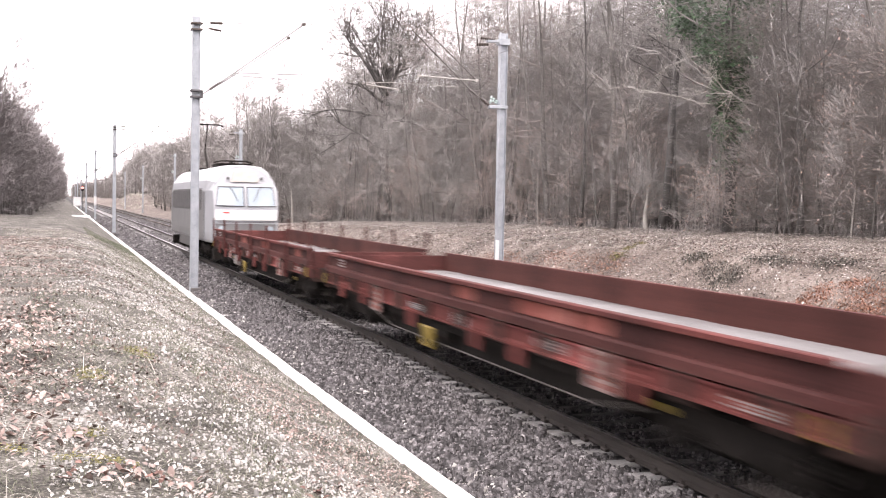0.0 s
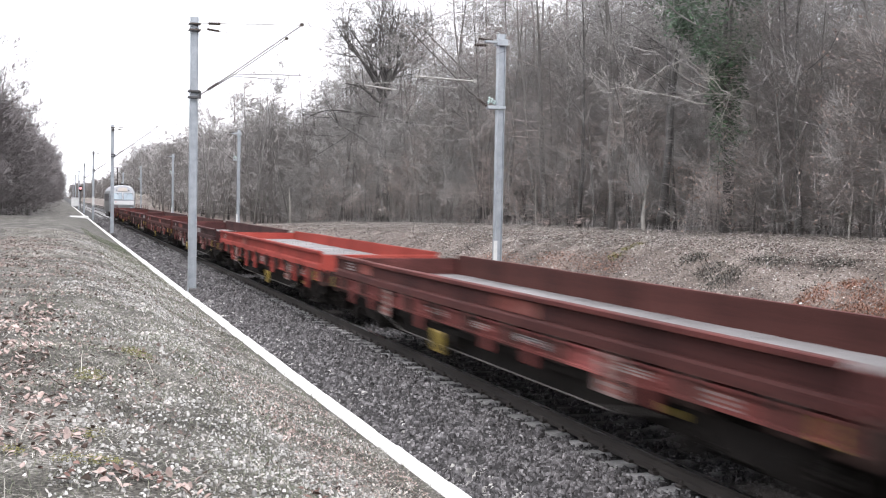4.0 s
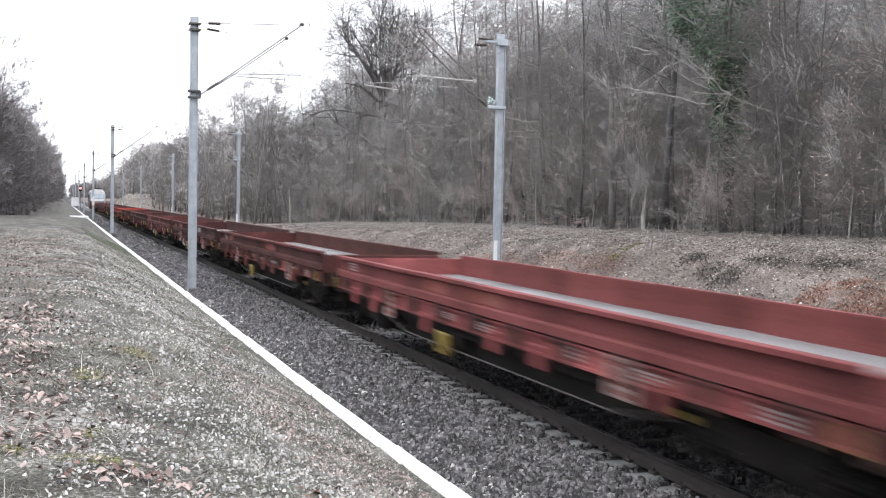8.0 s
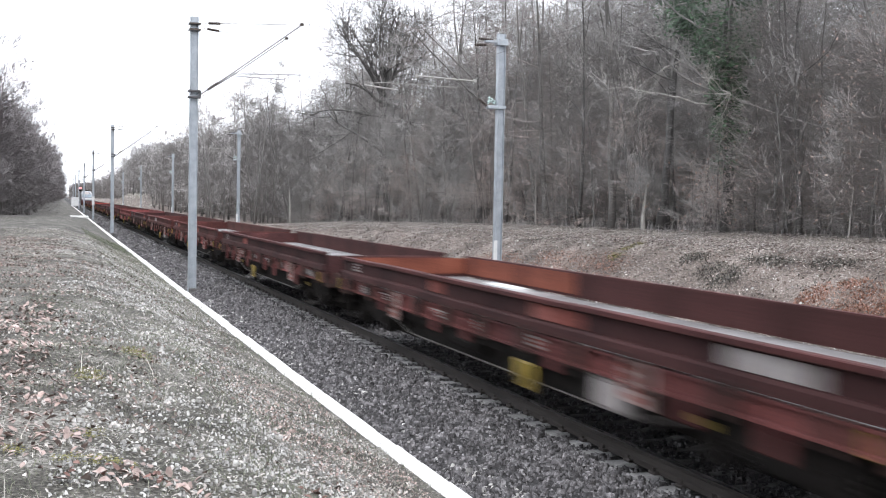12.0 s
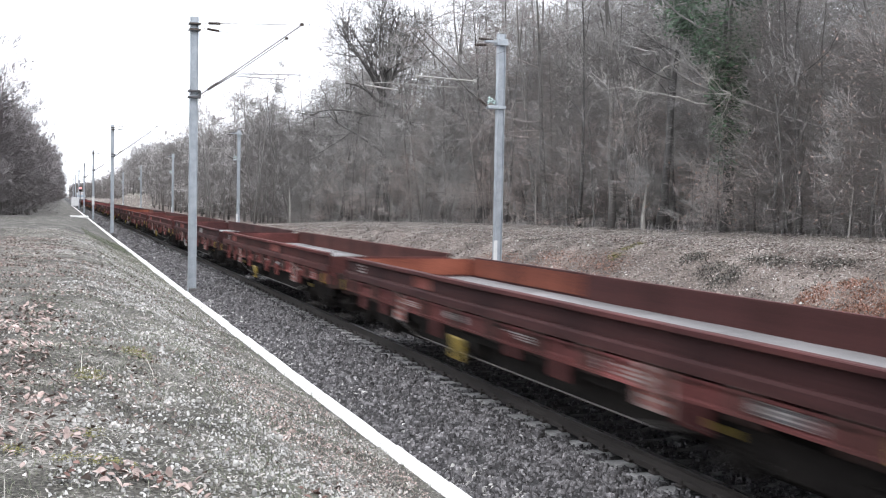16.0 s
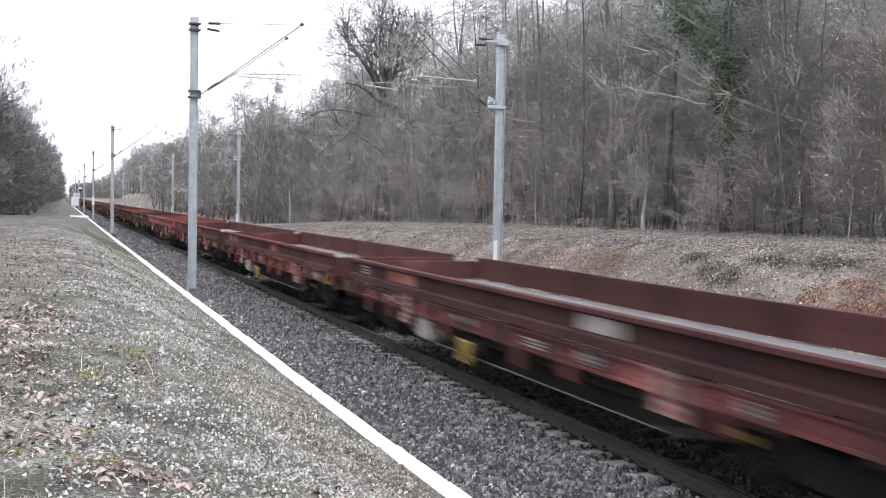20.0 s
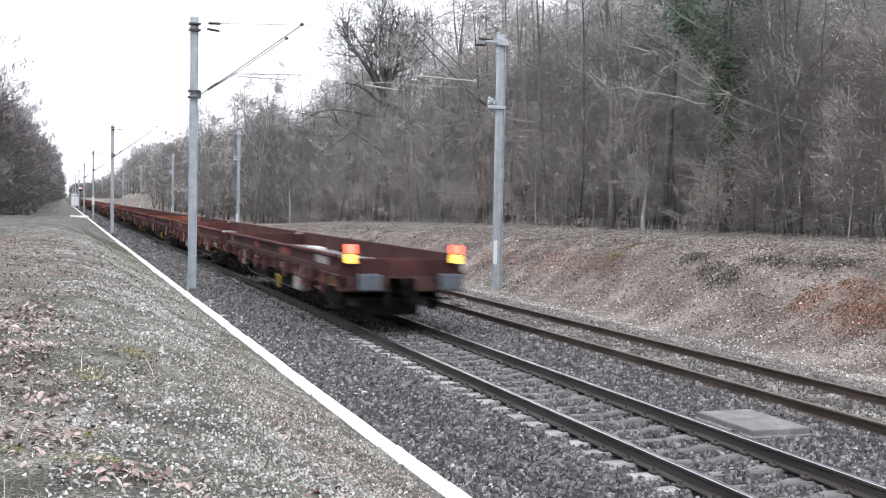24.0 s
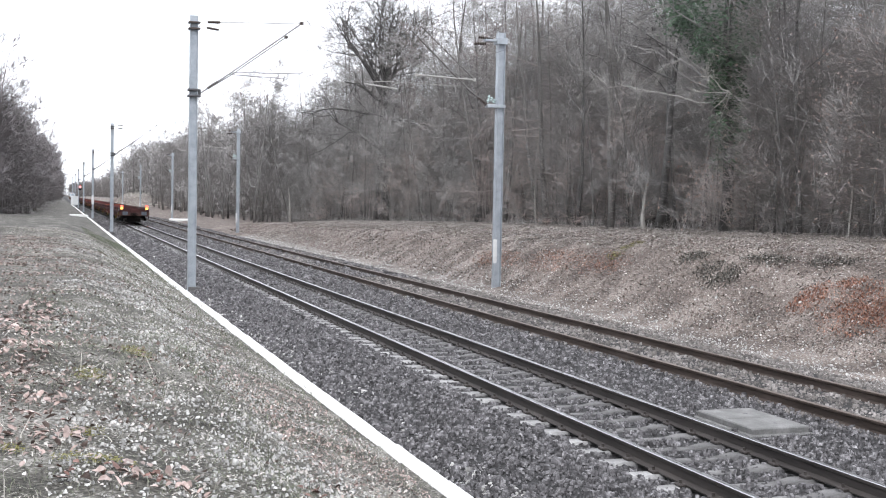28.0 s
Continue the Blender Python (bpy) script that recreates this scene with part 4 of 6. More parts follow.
def rusty_end(w, turned, panels):
    """Thin orange-rusted lining sheets inside the leading end."""
    e = -1 if turned else 1
    sheet = Geo().box(-0.004, -PANEL / 2 + 0.03, 1.2, 0.004, PANEL / 2 - 0.03, 1.545).mesh("lining_sheet", M_ORANGE)
    for k in range(panels):
        part("lining_sheet", sheet, w, (e * (SIDE - 0.084), e * (HALF - 0.1 - PANEL * (k + 0.5)), 0), "orange-rusted inner sheet")
    part("lining_sheet", Geo().box(-SIDE + 0.1, -0.005, 1.2, SIDE - 0.1, 0.005, 1.53).mesh("lining_sheet", M_ORANGE), w, (0, e * (HALF - 0.09), 0), "orange-rusted inner sheet")


def build_train():
    made, cars, rusty = {}, [], []
    for i, kind in enumerate(ORDER):
        home = along(0, 20 - WAGON * i)
        if kind not in made:
            base = "brown" if kind in ("tall", "long") else kind.rstrip("2")
            w = make_wagon(base, WAGON_LABELS[base] if kind != "tall" else "rust-brown bogie flat wagon with upright stakes behind the locomotive", i + 3, kind == "tall")
            w.matrix_world = home
            made[kind] = w
        else:
            w = copy_thing(made[kind], home)
        if i < 2:
            w.scale = (1, LONG, 1)
        if i in RUSTY:
            rusty.append((w, i))
        cars.append((w, LOCO_REAR + (min(0.4, 0.05 * i) if i < 30 else 0.25) - WAGON * (i + 0.5) if i > 1 else FRONT - WAGON * LONG * (i + 0.5), i in TURNED))
    board = Geo().box(-0.16, -0.7, -0.06, 0.16, 0.7, 0.03, 0.005).mesh("deck_board", M_PLATE)
    for i, x, y in BOARDS:
        w, e = cars[i][0], -1 if i in TURNED else 1
        part("deck_board", board, w, (e * x, e * y, 1.165), "new white board on the worn deck")
    for w, i in rusty:
        rusty_end(w, i in TURNED, RUSTY[i])
    return cars


CARS = build_train()


def make_tail_lamp(s):
    t = thing("tail_lamp", "square tail lamp, red above amber, glowing on the last wagon", "tail lamp", "tail lamps of the train")
    part("case", Geo().box(-0.145, -0.05, -0.21, 0.145, 0.08, 0.21, 0.02).mesh("case", M_UNDER), t)
    part("red_lens", Geo().box(-0.125, -0.075, 0.01, 0.125, -0.05, 0.195, 0.01).mesh("red_lens", M_LAMPRED), t)
    part("amber_lens", Geo().box(-0.125, -0.075, -0.195, 0.125, -0.05, -0.01, 0.01).mesh("amber_lens", M_LAMPYEL), t)
    part("hanger", Geo().box(-0.03, 0.07, -0.2, 0.03, 0.11, 0.05).mesh("hanger", M_UNDER), t)
    return t


LAMPS = [(make_tail_lamp(s), s * 1.16) for s in (-1, 1)]

# ---- locomotive ----


def make_loco():
    lo = thing("electric_locomotive", "grey electric locomotive with pale cab ends and a raised pantograph", "locomotive")
    # body shell: rings from the skirt over the roof
    half = [(1.36, 0.95), (1.43, 1.05), (1.46, 1.35), (1.46, 2.35), (1.45, 3.0), (1.38, 3.42), (1.12, 3.8), (0.86, 3.98), (0.5, 4.04), (0.0, 4.06)]
    ring = [(-x, z) for x, z in half] + [(x, z) for x, z in half[-2::-1]]
    ys = [-8.75, -8.6, -8.3, -7.7, -7.0, -5.2, 5.2, 7.0, 7.7, 8.3, 8.6, 8.75]

    def face_y(y, z):
        """The cab face leans back above its waist."""
        lean = max(0.0, z - 2.3) * 0.42 + max(0.0, 1.2 - z) * 0.2
        return math.copysign(min(abs(y), 8.75 - lean), y)
    g = Geo()
    n = len(ring)
    for y in ys:
        e = abs(y)
        tuck = 0.0 if e < 7.0 else (e - 7.0) / 1.75 * 0.14
        for x, z in ring:
            slope = 0.32 * max(0.0, z - 3.1) * max(0.0, e - 7.4) / 1.35      # the cab roof narrows
            g.v.append((x * (1 - tuck - slope), face_y(y, z), z - (tuck * 0.8 if z > 3.4 else 0)))
    for i in range(len(ys) - 1):
        for k in range(n - 1):
            z = (ring[k][1] + ring[k + 1][1]) / 2
            slot = 1 if abs(ys[i] + ys[i + 1]) / 2 > 7.2 else (2 if z > 3.2 else 0)
            g.face((i * n + k, i * n + k + 1, (i + 1) * n + k + 1, (i + 1) * n + k)[::-1], slot)
    for i in (0, len(ys) - 1):
        for k in range(n // 2):
            q = [i * n + k, i * n + k + 1, i * n + n - 2 - k, i * n + n - 1 - k]
            if q[1] == q[2]:
                q.pop(2)
            g.face(q if i == 0 else q[::-1], 1)
    g.face([0] + [i * n for i in range(1, len(ys))] + [i * n + n - 1 for i in range(len(ys) - 1, -1, -1)])
    part("body", g.mesh("body", M_STONEGREY, M_LOCOWHITE, M_LOCOWHITE), lo)
    for s in (-1, 1):
        gr = part("side_grille", Geo().box(s * 1.452 - 0.012, -6.2, 2.2, s * 1.452 + 0.012, 6.2, 3.1, 0.006).mesh("side_grille", M_LOCODARK), lo, None, "dark grey louvred grille band")
        for k in range(14):
            part("louvre", Geo().box(s * 1.47 - 0.01, -6.15 + k * 0.885, 2.26, s * 1.47 + 0.01, -6.15 + k * 0.885 + 0.78, 3.04, 0.004).mesh("louvre", M_LOCODARK), gr)
        for yy in (-6.85, 6.85):
            part("cab_door", Geo().box(s * 1.45 - 0.012, yy - 0.36, 1.1, s * 1.46 + 0.012, yy + 0.36, 2.95, 0.008).mesh("cab_door", M_STONEGREY), lo)
        part("skirt", Geo().box(s * 1.36 - 0.04, -3.2, 0.55, s * 1.36 + 0.04, 3.2, 1.0, 0.02).mesh("skirt", M_LOCODARK), lo)
    part("equipment_case", Geo().box(-1.2, -2.6, 0.35, 1.2, 2.6, 0.95, 0.05).mesh("equipment_case", M_UNDER), lo)
    for e in (-1, 1):
        def fp(x, z, out=0.0):
            return (x, e * (8.75 - max(0.0, z - 2.3) * 0.42 + out), z)
        for s in (-1, 1):
            q = Geo()
            cs = [(s * 0.07, 2.4), (s * 1.16, 2.42), (s * 1.06, 3.16), (s * 0.07, 3.16)]
            q.v = [fp(x, z, 0.02) for x, z in cs] + [fp(x, z, -0.03) for x, z in cs]
            for f in ((0, 1, 2, 3), (7, 6, 5, 4), (0, 4, 5, 1), (1, 5, 6, 2), (2, 6, 7, 3), (3, 7, 4, 0)):
                q.face(f)
            ws = part("windscreen", q.mesh("windscreen", M_SCREEN), lo, None, "windscreen with a pale sky reflection in its colour")
            edge = [fp(x, z, 0.03) for x, z in cs]
            part("frame", Geo().tube(edge + edge[:1], 0.025, 5).mesh("frame", M_LOCODARK), ws)
            part("wiper", Geo().tube([fp(s * 0.65, 3.2, 0.04), fp(s * 0.5, 3.0, 0.05), fp(s * 0.3, 2.6, 0.05)], 0.016, 4).mesh("wiper", M_BAR), ws)
            part("headlamp", Geo().lathe(fp(s * 0.95, 1.5, -0.02), (0, e, 0), [(0, 0.13), (0.05, 0.13), (0.06, 0.1), (0.05, 0.01)], 14).mesh("headlamp", M_SCREEN), lo)
            b = part("buffer", MESH_BUFFER, lo, Matrix.Translation((s * 0.875, e * 8.7, 1.04)) @ (Matrix.Identity(4) if e > 0 else Matrix.Rotation(math.pi, 4, "Z")))
            part("buffer_head", MESH_HEAD, b)
        q = Geo()
        cs = [(-0.55, 3.36), (0.55, 3.36), (0.42, 3.8), (-0.42, 3.8)]
        q.v = [fp(x, z, 0.03 + 0.03 * (z > 3.4)) for x, z in cs] + [fp(x, z, -0.2) for x, z in cs]
        for f in ((0, 1, 2, 3), (7, 6, 5, 4), (0, 4, 5, 1), (1, 5, 6, 2), (2, 6, 7, 3), (3, 7, 4, 0)):
            q.face(f)
        part("roof_grille", q.mesh("roof_grille", M_LOCOBEIGE), lo, None, "beige grille panel above the windscreens")
        part("front_panel", Geo().box(-1.22, min(e * 8.74, e * 8.79), 1.84, 1.22, max(e * 8.74, e * 8.79), 2.26, 0.02).mesh("front_panel", M_LOCOPANEL), lo, None, "bright white panel below the windscreens")
        part("handrail", Geo().tube([(-1.1, e * 8.8, 1.79), (-1.1, e * 8.84, 1.79), (1.1, e * 8.84, 1.79), (1.1, e * 8.8, 1.79)], 0.018, 5).mesh("handrail", M_LOCODARK), lo)
        for s in (-1, 1):
            part("marker_lamp", Geo().lathe(fp(s * 0.66, 3.5, 0.0), (0, e, 0), [(0, 0.06), (0.05, 0.06), (0.06, 0.04), (0.05, 0.01)], 12).mesh("marker_lamp", M_LOCODARK), lo)
        part("lower_band", Geo().box(-1.18, min(e * 8.74, e * 8.78), 1.15, 1.18, max(e * 8.74, e * 8.78), 1.72, 0.015).mesh("lower_band", M_STONEGREY), lo)
        part("logo_mark", Geo().box(-0.9, min(e * 8.78, e * 8.8), 2.12, -0.66, max(e * 8.78, e * 8.8), 2.18, 0.004).mesh("logo_mark", M_REDMARK), lo, None, "small red marking")
        part("coupling_hook", MESH_HOOK, lo, Matrix.Translation((0, e * 8.7, 1.04)) @ (Matrix.Identity(4) if e > 0 else Matrix.Rotation(math.pi, 4, "Z")))
        part("snowplough", Geo().box(-1.25, min(e * 8.2, e * 8.7), 0.3, 1.25, max(e * 8.2, e * 8.7), 0.75, 0.05).mesh("snowplough", M_UNDER), lo)
        bo = make_bogie(lo, e * 4.9)
        bo.scale = (1, 1.3, 1)
    for e, up in ((1, True), (-1, False)):
        y0 = e * 4.6
        base = part("pantograph", Geo().box(-0.7, y0 - 0.9, 4.12, 0.7, y0 + 0.9, 4.17).box(-0.75, y0 - 0.8, 3.94, -0.65, y0 + 0.8, 4.13).box(0.65, y0 - 0.8, 3.94, 0.75, y0 + 0.8, 4.13).mesh("pantograph", M_UNDER), lo, None, "raised pantograph" if up else "folded pantograph")
        k, h = (Vector((0, y0 + 0.7, 5.1)), Vector((0, y0 - 0.3, 6.35))) if up else (Vector((0, y0 + 1.2, 4.2)), Vector((0, y0 - 0.4, 4.28)))
        part("lower_arm", Geo().tube([(0, y0 - 0.6, 4.17), k], 0.05, 7).mesh("lower_arm", M_UNDER), base)
        part("upper_arm", Geo().tube([k, h], 0.035, 7).mesh("upper_arm", M_UNDER), base)
        for d in (-0.15, 0.15):
            part("contact_strip", Geo().tube([(-0.8, h.y + d, h.z - 0.08), (-0.5, h.y + d, h.z), (0.5, h.y + d, h.z), (0.8, h.y + d, h.z - 0.08)], 0.025, 5).mesh("contact_strip", M_UNDER), base)
        for s in (-1, 1):
            part("roof_insulator", insulator((s * 0.5, y0 + 0.6, 3.9), (s * 0.5, y0 + 0.6, 4.13), 0.08, 3).mesh("roof_insulator", M_INSUL), base)
    part("roof_bar", Geo().tube([(0.3, -3.5, 4.24), (0.3, 3.5, 4.24)], 0.03, 6).box(0.25, -2, 3.9, 0.35, -1.9, 4.24).box(0.25, 1.9, 3.9, 0.35, 2, 4.24).mesh("roof_bar", M_UNDER), lo)
    return lo


LOCO = make_loco()


def ride(ob, y0, x=0.0, z=0.0, turned=False):
    """Keys a thing along the line from its place y0 at the start."""
    turn = Matrix.Rotation(math.pi if turned else 0.0, 4, "Z")
    walk(ob, [(t, along(x, y0 + 0.9 + SPEED * t, z) @ turn) for t in range(0, 29, 2)])


def motions():
    ride(LOCO, FRONT + 9.35)
    for car, y, turned in CARS:
        ride(car, y, turned=turned)
    for lamp, x in LAMPS:
        ride(lamp, LOCO_REAR + 0.25 - WAGON * 31 + WAGON / 2 - HALF - 0.1, x, 1.6)
# ---- woods ----


class Wood:
    """Gathers limbs as tubes and twigs as thin three-sided spikes."""

    def __init__(self, seed):
        self.r = random.Random(seed)
        self.trunk, self.limbs = Geo(), Geo()
        self.a, self.b, self.w = [], [], []

    def limb(self, p, d, length, r, depth, lift, twigs, tries):
        rng = self.r
        pts, n = [Vector(p)], 5 if depth > 1 else 4
        d = Vector(d).normalized()
        for i in range(n):
            d = (d + Vector((rng.gauss(0, 0.2), rng.gauss(0, 0.2), rng.gauss(lift, 0.14)))).normalized()
            pts.append(pts[-1] + d * (length / n))
        self.limbs.tube(pts, [r * (1 - 0.8 * i / n) for i in range(n + 1)], 4 if depth > 1 else 3, cap=False)
        kids = tries[0]
        for k in range(kids):
            u = rng.uniform(0.18, 1.0)
            i = min(n - 1, int(u * n))
            q = pts[i].lerp(pts[i + 1], u * n - i)
            axis = (pts[i + 1] - pts[i]).normalized()
            side = axis.orthogonal().normalized()
            side.rotate(Matrix.Rotation(rng.uniform(0, 6.28), 3, axis))
            dd = (axis * rng.uniform(0.5, 1.1) + side * rng.uniform(0.5, 1.0)).normalized()
            if depth > 1:
                self.limb(q, dd, length * rng.uniform(0.35, 0.6), r * 0.42 * (1.1 - 0.5 * u), depth - 1, lift * 0.7, twigs, tries[1:])
            else:
                for j in range(twigs):
                    v = (dd + Vector((rng.gauss(0, 0.4), rng.gauss(0, 0.4), rng.gauss(0.08, 0.35)))).normalized()
                    o = q + dd * rng.uniform(0, 0.35)
                    self.a.append(o)
                    self.b.append(o + v * rng.uniform(0.35, 1.0))
                    self.w.append(rng.uniform(0.006, 0.011))

    def twig_mesh(self, name, mat, fat=1.0, flat=False):
        A = np.array([tuple(v) for v in self.a])
        B = np.array([tuple(v) for v in self.b])
        W = np.array(self.w)[:, None] * fat
        D = B - A
        S = np.cross(D, np.array([0.31, 0.52, 0.79]))
        S /= np.linalg.norm(S, axis=1)[:, None] + 1e-9
        T = np.cross(D, S)
        T /= np.linalg.norm(T, axis=1)[:, None] + 1e-9
        n = len(A)
        lim_v, lim_f = np.array(self.limbs.v) if self.limbs.v else np.zeros((0, 3)), self.limbs.f
        base = len(lim_v)
        i = np.arange(n)
        if flat:                                    # far brushwood: one sliver a twig
            V = np.concatenate([lim_v, A + S * W, A - S * W, B])
            F = np.stack([base + i, base + n + i, base + 2 * n + i], 1)
        else:
            V, F = self.spikes(lim_v, base, A, B, S, T, W, n, i)
        tri = []
        for f in lim_f:
            tri.append((f[0], f[1], f[2]))
            if len(f) > 3:
                tri.append((f[0], f[2], f[3]))
        if tri:
            F = np.concatenate([np.array(tri), F])
        return array_mesh(name, V, F, mat)

    def spikes(self, lim_v, base, A, B, S, T, W, n, i):
        V = np.concatenate([lim_v, A + S * W, A - S * W * 0.5 + T * W * 0.87, A - S * W * 0.5 - T * W * 0.87, B])
        F = np.concatenate([np.stack([base + i, base + n + i, base + 3 * n + i], 1), np.stack([base + n + i, base + 2 * n + i, base + 3 * n + i], 1), np.stack([base + 2 * n + i, base + i, base + 3 * n + i], 1)])
        return V, F


def trunk_path(rng, h, lean=0.05):
    pts, p, d = [], Vector((0, 0, -0.4)), Vector((rng.gauss(0, lean), rng.gauss(0, lean), 1))
    n = 9
    for i in range(n + 1):
        pts.append(p.copy())
        d = (d + Vector((rng.gauss(0, 0.05), rng.gauss(0, 0.05), 0.1))).normalized()
        p = p + d * (h / n)
    return pts


def make_tree(seed, h, r, first, limbs, length, tries, twigs, bark, twigmat, lift=0.12, depth=2, fat=1.0, lean=0.08, flat=False, level=0.0):
    """Meshes of a bare tree: trunk, and crown of limbs and twigs. first: the height of the lowest limb as a share of h."""
    wd = Wood(seed)
    rng = wd.r
    pts = trunk_path(rng, h, lean)
    n = len(pts) - 1
    wd.trunk.tube(pts, [r * (1.35 if i == 0 else 1 - 0.9 * (i / n) ** 1.1) for i in range(n + 1)], 7)
    for k in range(limbs):
        u = first + (0.98 - first) * (k + rng.random()) / limbs
        i = min(n - 1, int(u * n))
        q = pts[i].lerp(pts[i + 1], u * n - i)
        a = rng.uniform(0, 6.28)
        up = 0.25 + 0.7 * u - level
        wd.limb(q, (math.cos(a), math.sin(a), up), length * (1.15 - 0.6 * u) * rng.uniform(0.7, 1.25), r * 0.3 * (1.15 - 0.8 * u), depth, lift, twigs, tries)
    return wd.trunk.mesh("trunk", bark, smooth=True), wd.twig_mesh("crown", twigmat, fat, flat)


def plant(meshes, name, label, cat, group, x, y, turn, size, sink=0.0):
    t = thing(name, label, cat, group, at=Matrix.Translation((curve(y) + x, y, float(height(x, y)) - sink)) @ Matrix.Rotation(turn, 4, "Z") @ Matrix.Scale(size, 4))
    part("trunk", meshes[0], t)
    part("crown", meshes[1], t)
    return t


NEAR_TREES = [make_tree(11 + k, 13.5 + (k % 3) * 1.5, 0.075 + 0.03 * (k % 4), 0.1 + 0.05 * (k % 3), 17, 3.8 + 0.5 * (k % 3), (7, 4), 5, M_BARK, M_TWIGRED if k == 3 else M_TWIG, depth=2, lift=0.0 if k % 2 else 0.05, fat=0.8, lean=0.14, level=0.6 if k % 2 else 0.35) for k in range(7)]
FAR_TREES = [make_tree(51 + k, 13.5 + (k % 3), 0.13, 0.08, 14, 3.9, (6, 5), 7, M_BARK, M_BRUSH, depth=2, fat=1.35, flat=True, level=0.2) for k in range(4)]
DARK_TREES = [make_tree(61 + k, 13.5 + (k % 3), 0.13, 0.05, 14, 4.1, (6, 5), 7, M_BARK, M_BRUSHDARK, depth=2, fat=1.6, flat=True, level=0.2) for k in range(3)]
SHRUBS = [make_tree(81 + k, 3.2 + 0.6 * k, 0.03, 0.05, 13, 1.9, (5, 3), 4, M_BARK, M_TWIGSHRUB if k in (1, 2) else M_TWIG, lift=0.06, depth=2, fat=0.75, level=0.2) for k in range(4)]


def across(A, B):
    """Two unit ways across each line from A to B."""
    D = B - A
    S = np.cross(D, np.array([0.31, 0.52, 0.79]))
    S /= np.linalg.norm(S, axis=1)[:, None] + 1e-9
    T = np.cross(D, S)
    return S, T / (np.linalg.norm(T, axis=1)[:, None] + 1e-9)


def deep_wood(name, label, boxes, seed, brushwood):
    """The depth of a wood that nobody could count: dark stems and fine brushwood in one mesh."""
    R = np.random.RandomState(seed)
    SA, SB, SW, A, B, W = [], [], [], [], [], []
    for x0, x1, y0, y1, n, brush, wide in boxes:
        x, y = R.uniform(x0, x1, n), R.uniform(y0, y1, n)
        z = height(x, y)
        bx = np.array([curve(v) for v in y]) + x
        h = R.uniform(8.5, 12.5, n) * (np.interp(y, [20, 34, 43, 50, 75, 125, 200, 300], [0.68, 0.86, 1.14, 1.1, 1.22, 1.22, 1.2, 1.05]) if x0 > 0 else 1.0)
        if 0 < x0 and x1 < 20.5:                    # low growth along the edge
            h = h * 0.7
        foot = np.stack([bx, y, z - 0.3], 1)
        top = foot + np.stack([R.normal(0, 0.7, n), R.normal(0, 0.7, n), h], 1)
        SA.append(foot), SB.append(top), SW.append(R.uniform(0.02, 0.08, n) * wide ** 0.3)
        u = R.uniform(0.02, 1.0, (n, brush)) ** 0.72
        spread = (1 - 0.6 * u) * 3.0
        c = foot[:, None] + (top - foot)[:, None] * u[..., None]
        ang = R.uniform(0, 6.28, (n, brush))
        d = np.stack([np.cos(ang), np.sin(ang), R.normal(0.22, 0.35, (n, brush))], -1)
        a = c + d * (spread * R.uniform(0, 0.75, (n, brush)))[..., None]
        b = a + (d + R.normal(0, 0.3, d.shape)) * R.uniform(0.6, 2.0, (n, brush))[..., None] * (0.9 + 0.1 * wide)
        A.append(a.reshape(-1, 3)), B.append(b.reshape(-1, 3)), W.append(R.uniform(0.005, 0.014, n * brush) * wide)
    wd = Wood(seed)
    SA, SB, SW = np.concatenate(SA), np.concatenate(SB), np.concatenate(SW)[:, None]
    S, T = across(SA, SB)
    n = len(SA)
    V1, F1 = wd.spikes(np.zeros((0, 3)), 0, SA, SB, S, T, SW, n, np.arange(n))
    A, B, W = np.concatenate(A), np.concatenate(B), np.concatenate(W)[:, None]
    S, T = across(A, B)
    k = len(A)
    i = len(V1) + np.arange(k)
    V = np.concatenate([V1, A + S * W, A - S * W, B])
    F = np.concatenate([F1, np.stack([i, i + k, i + 2 * k], 1)])
    me = array_mesh(name, V, F, M_BARK, brushwood, slots=np.concatenate([np.zeros(len(F1)), np.ones(k)]))
    tagged(new(name, me), label, "woodland", kind="stuff")


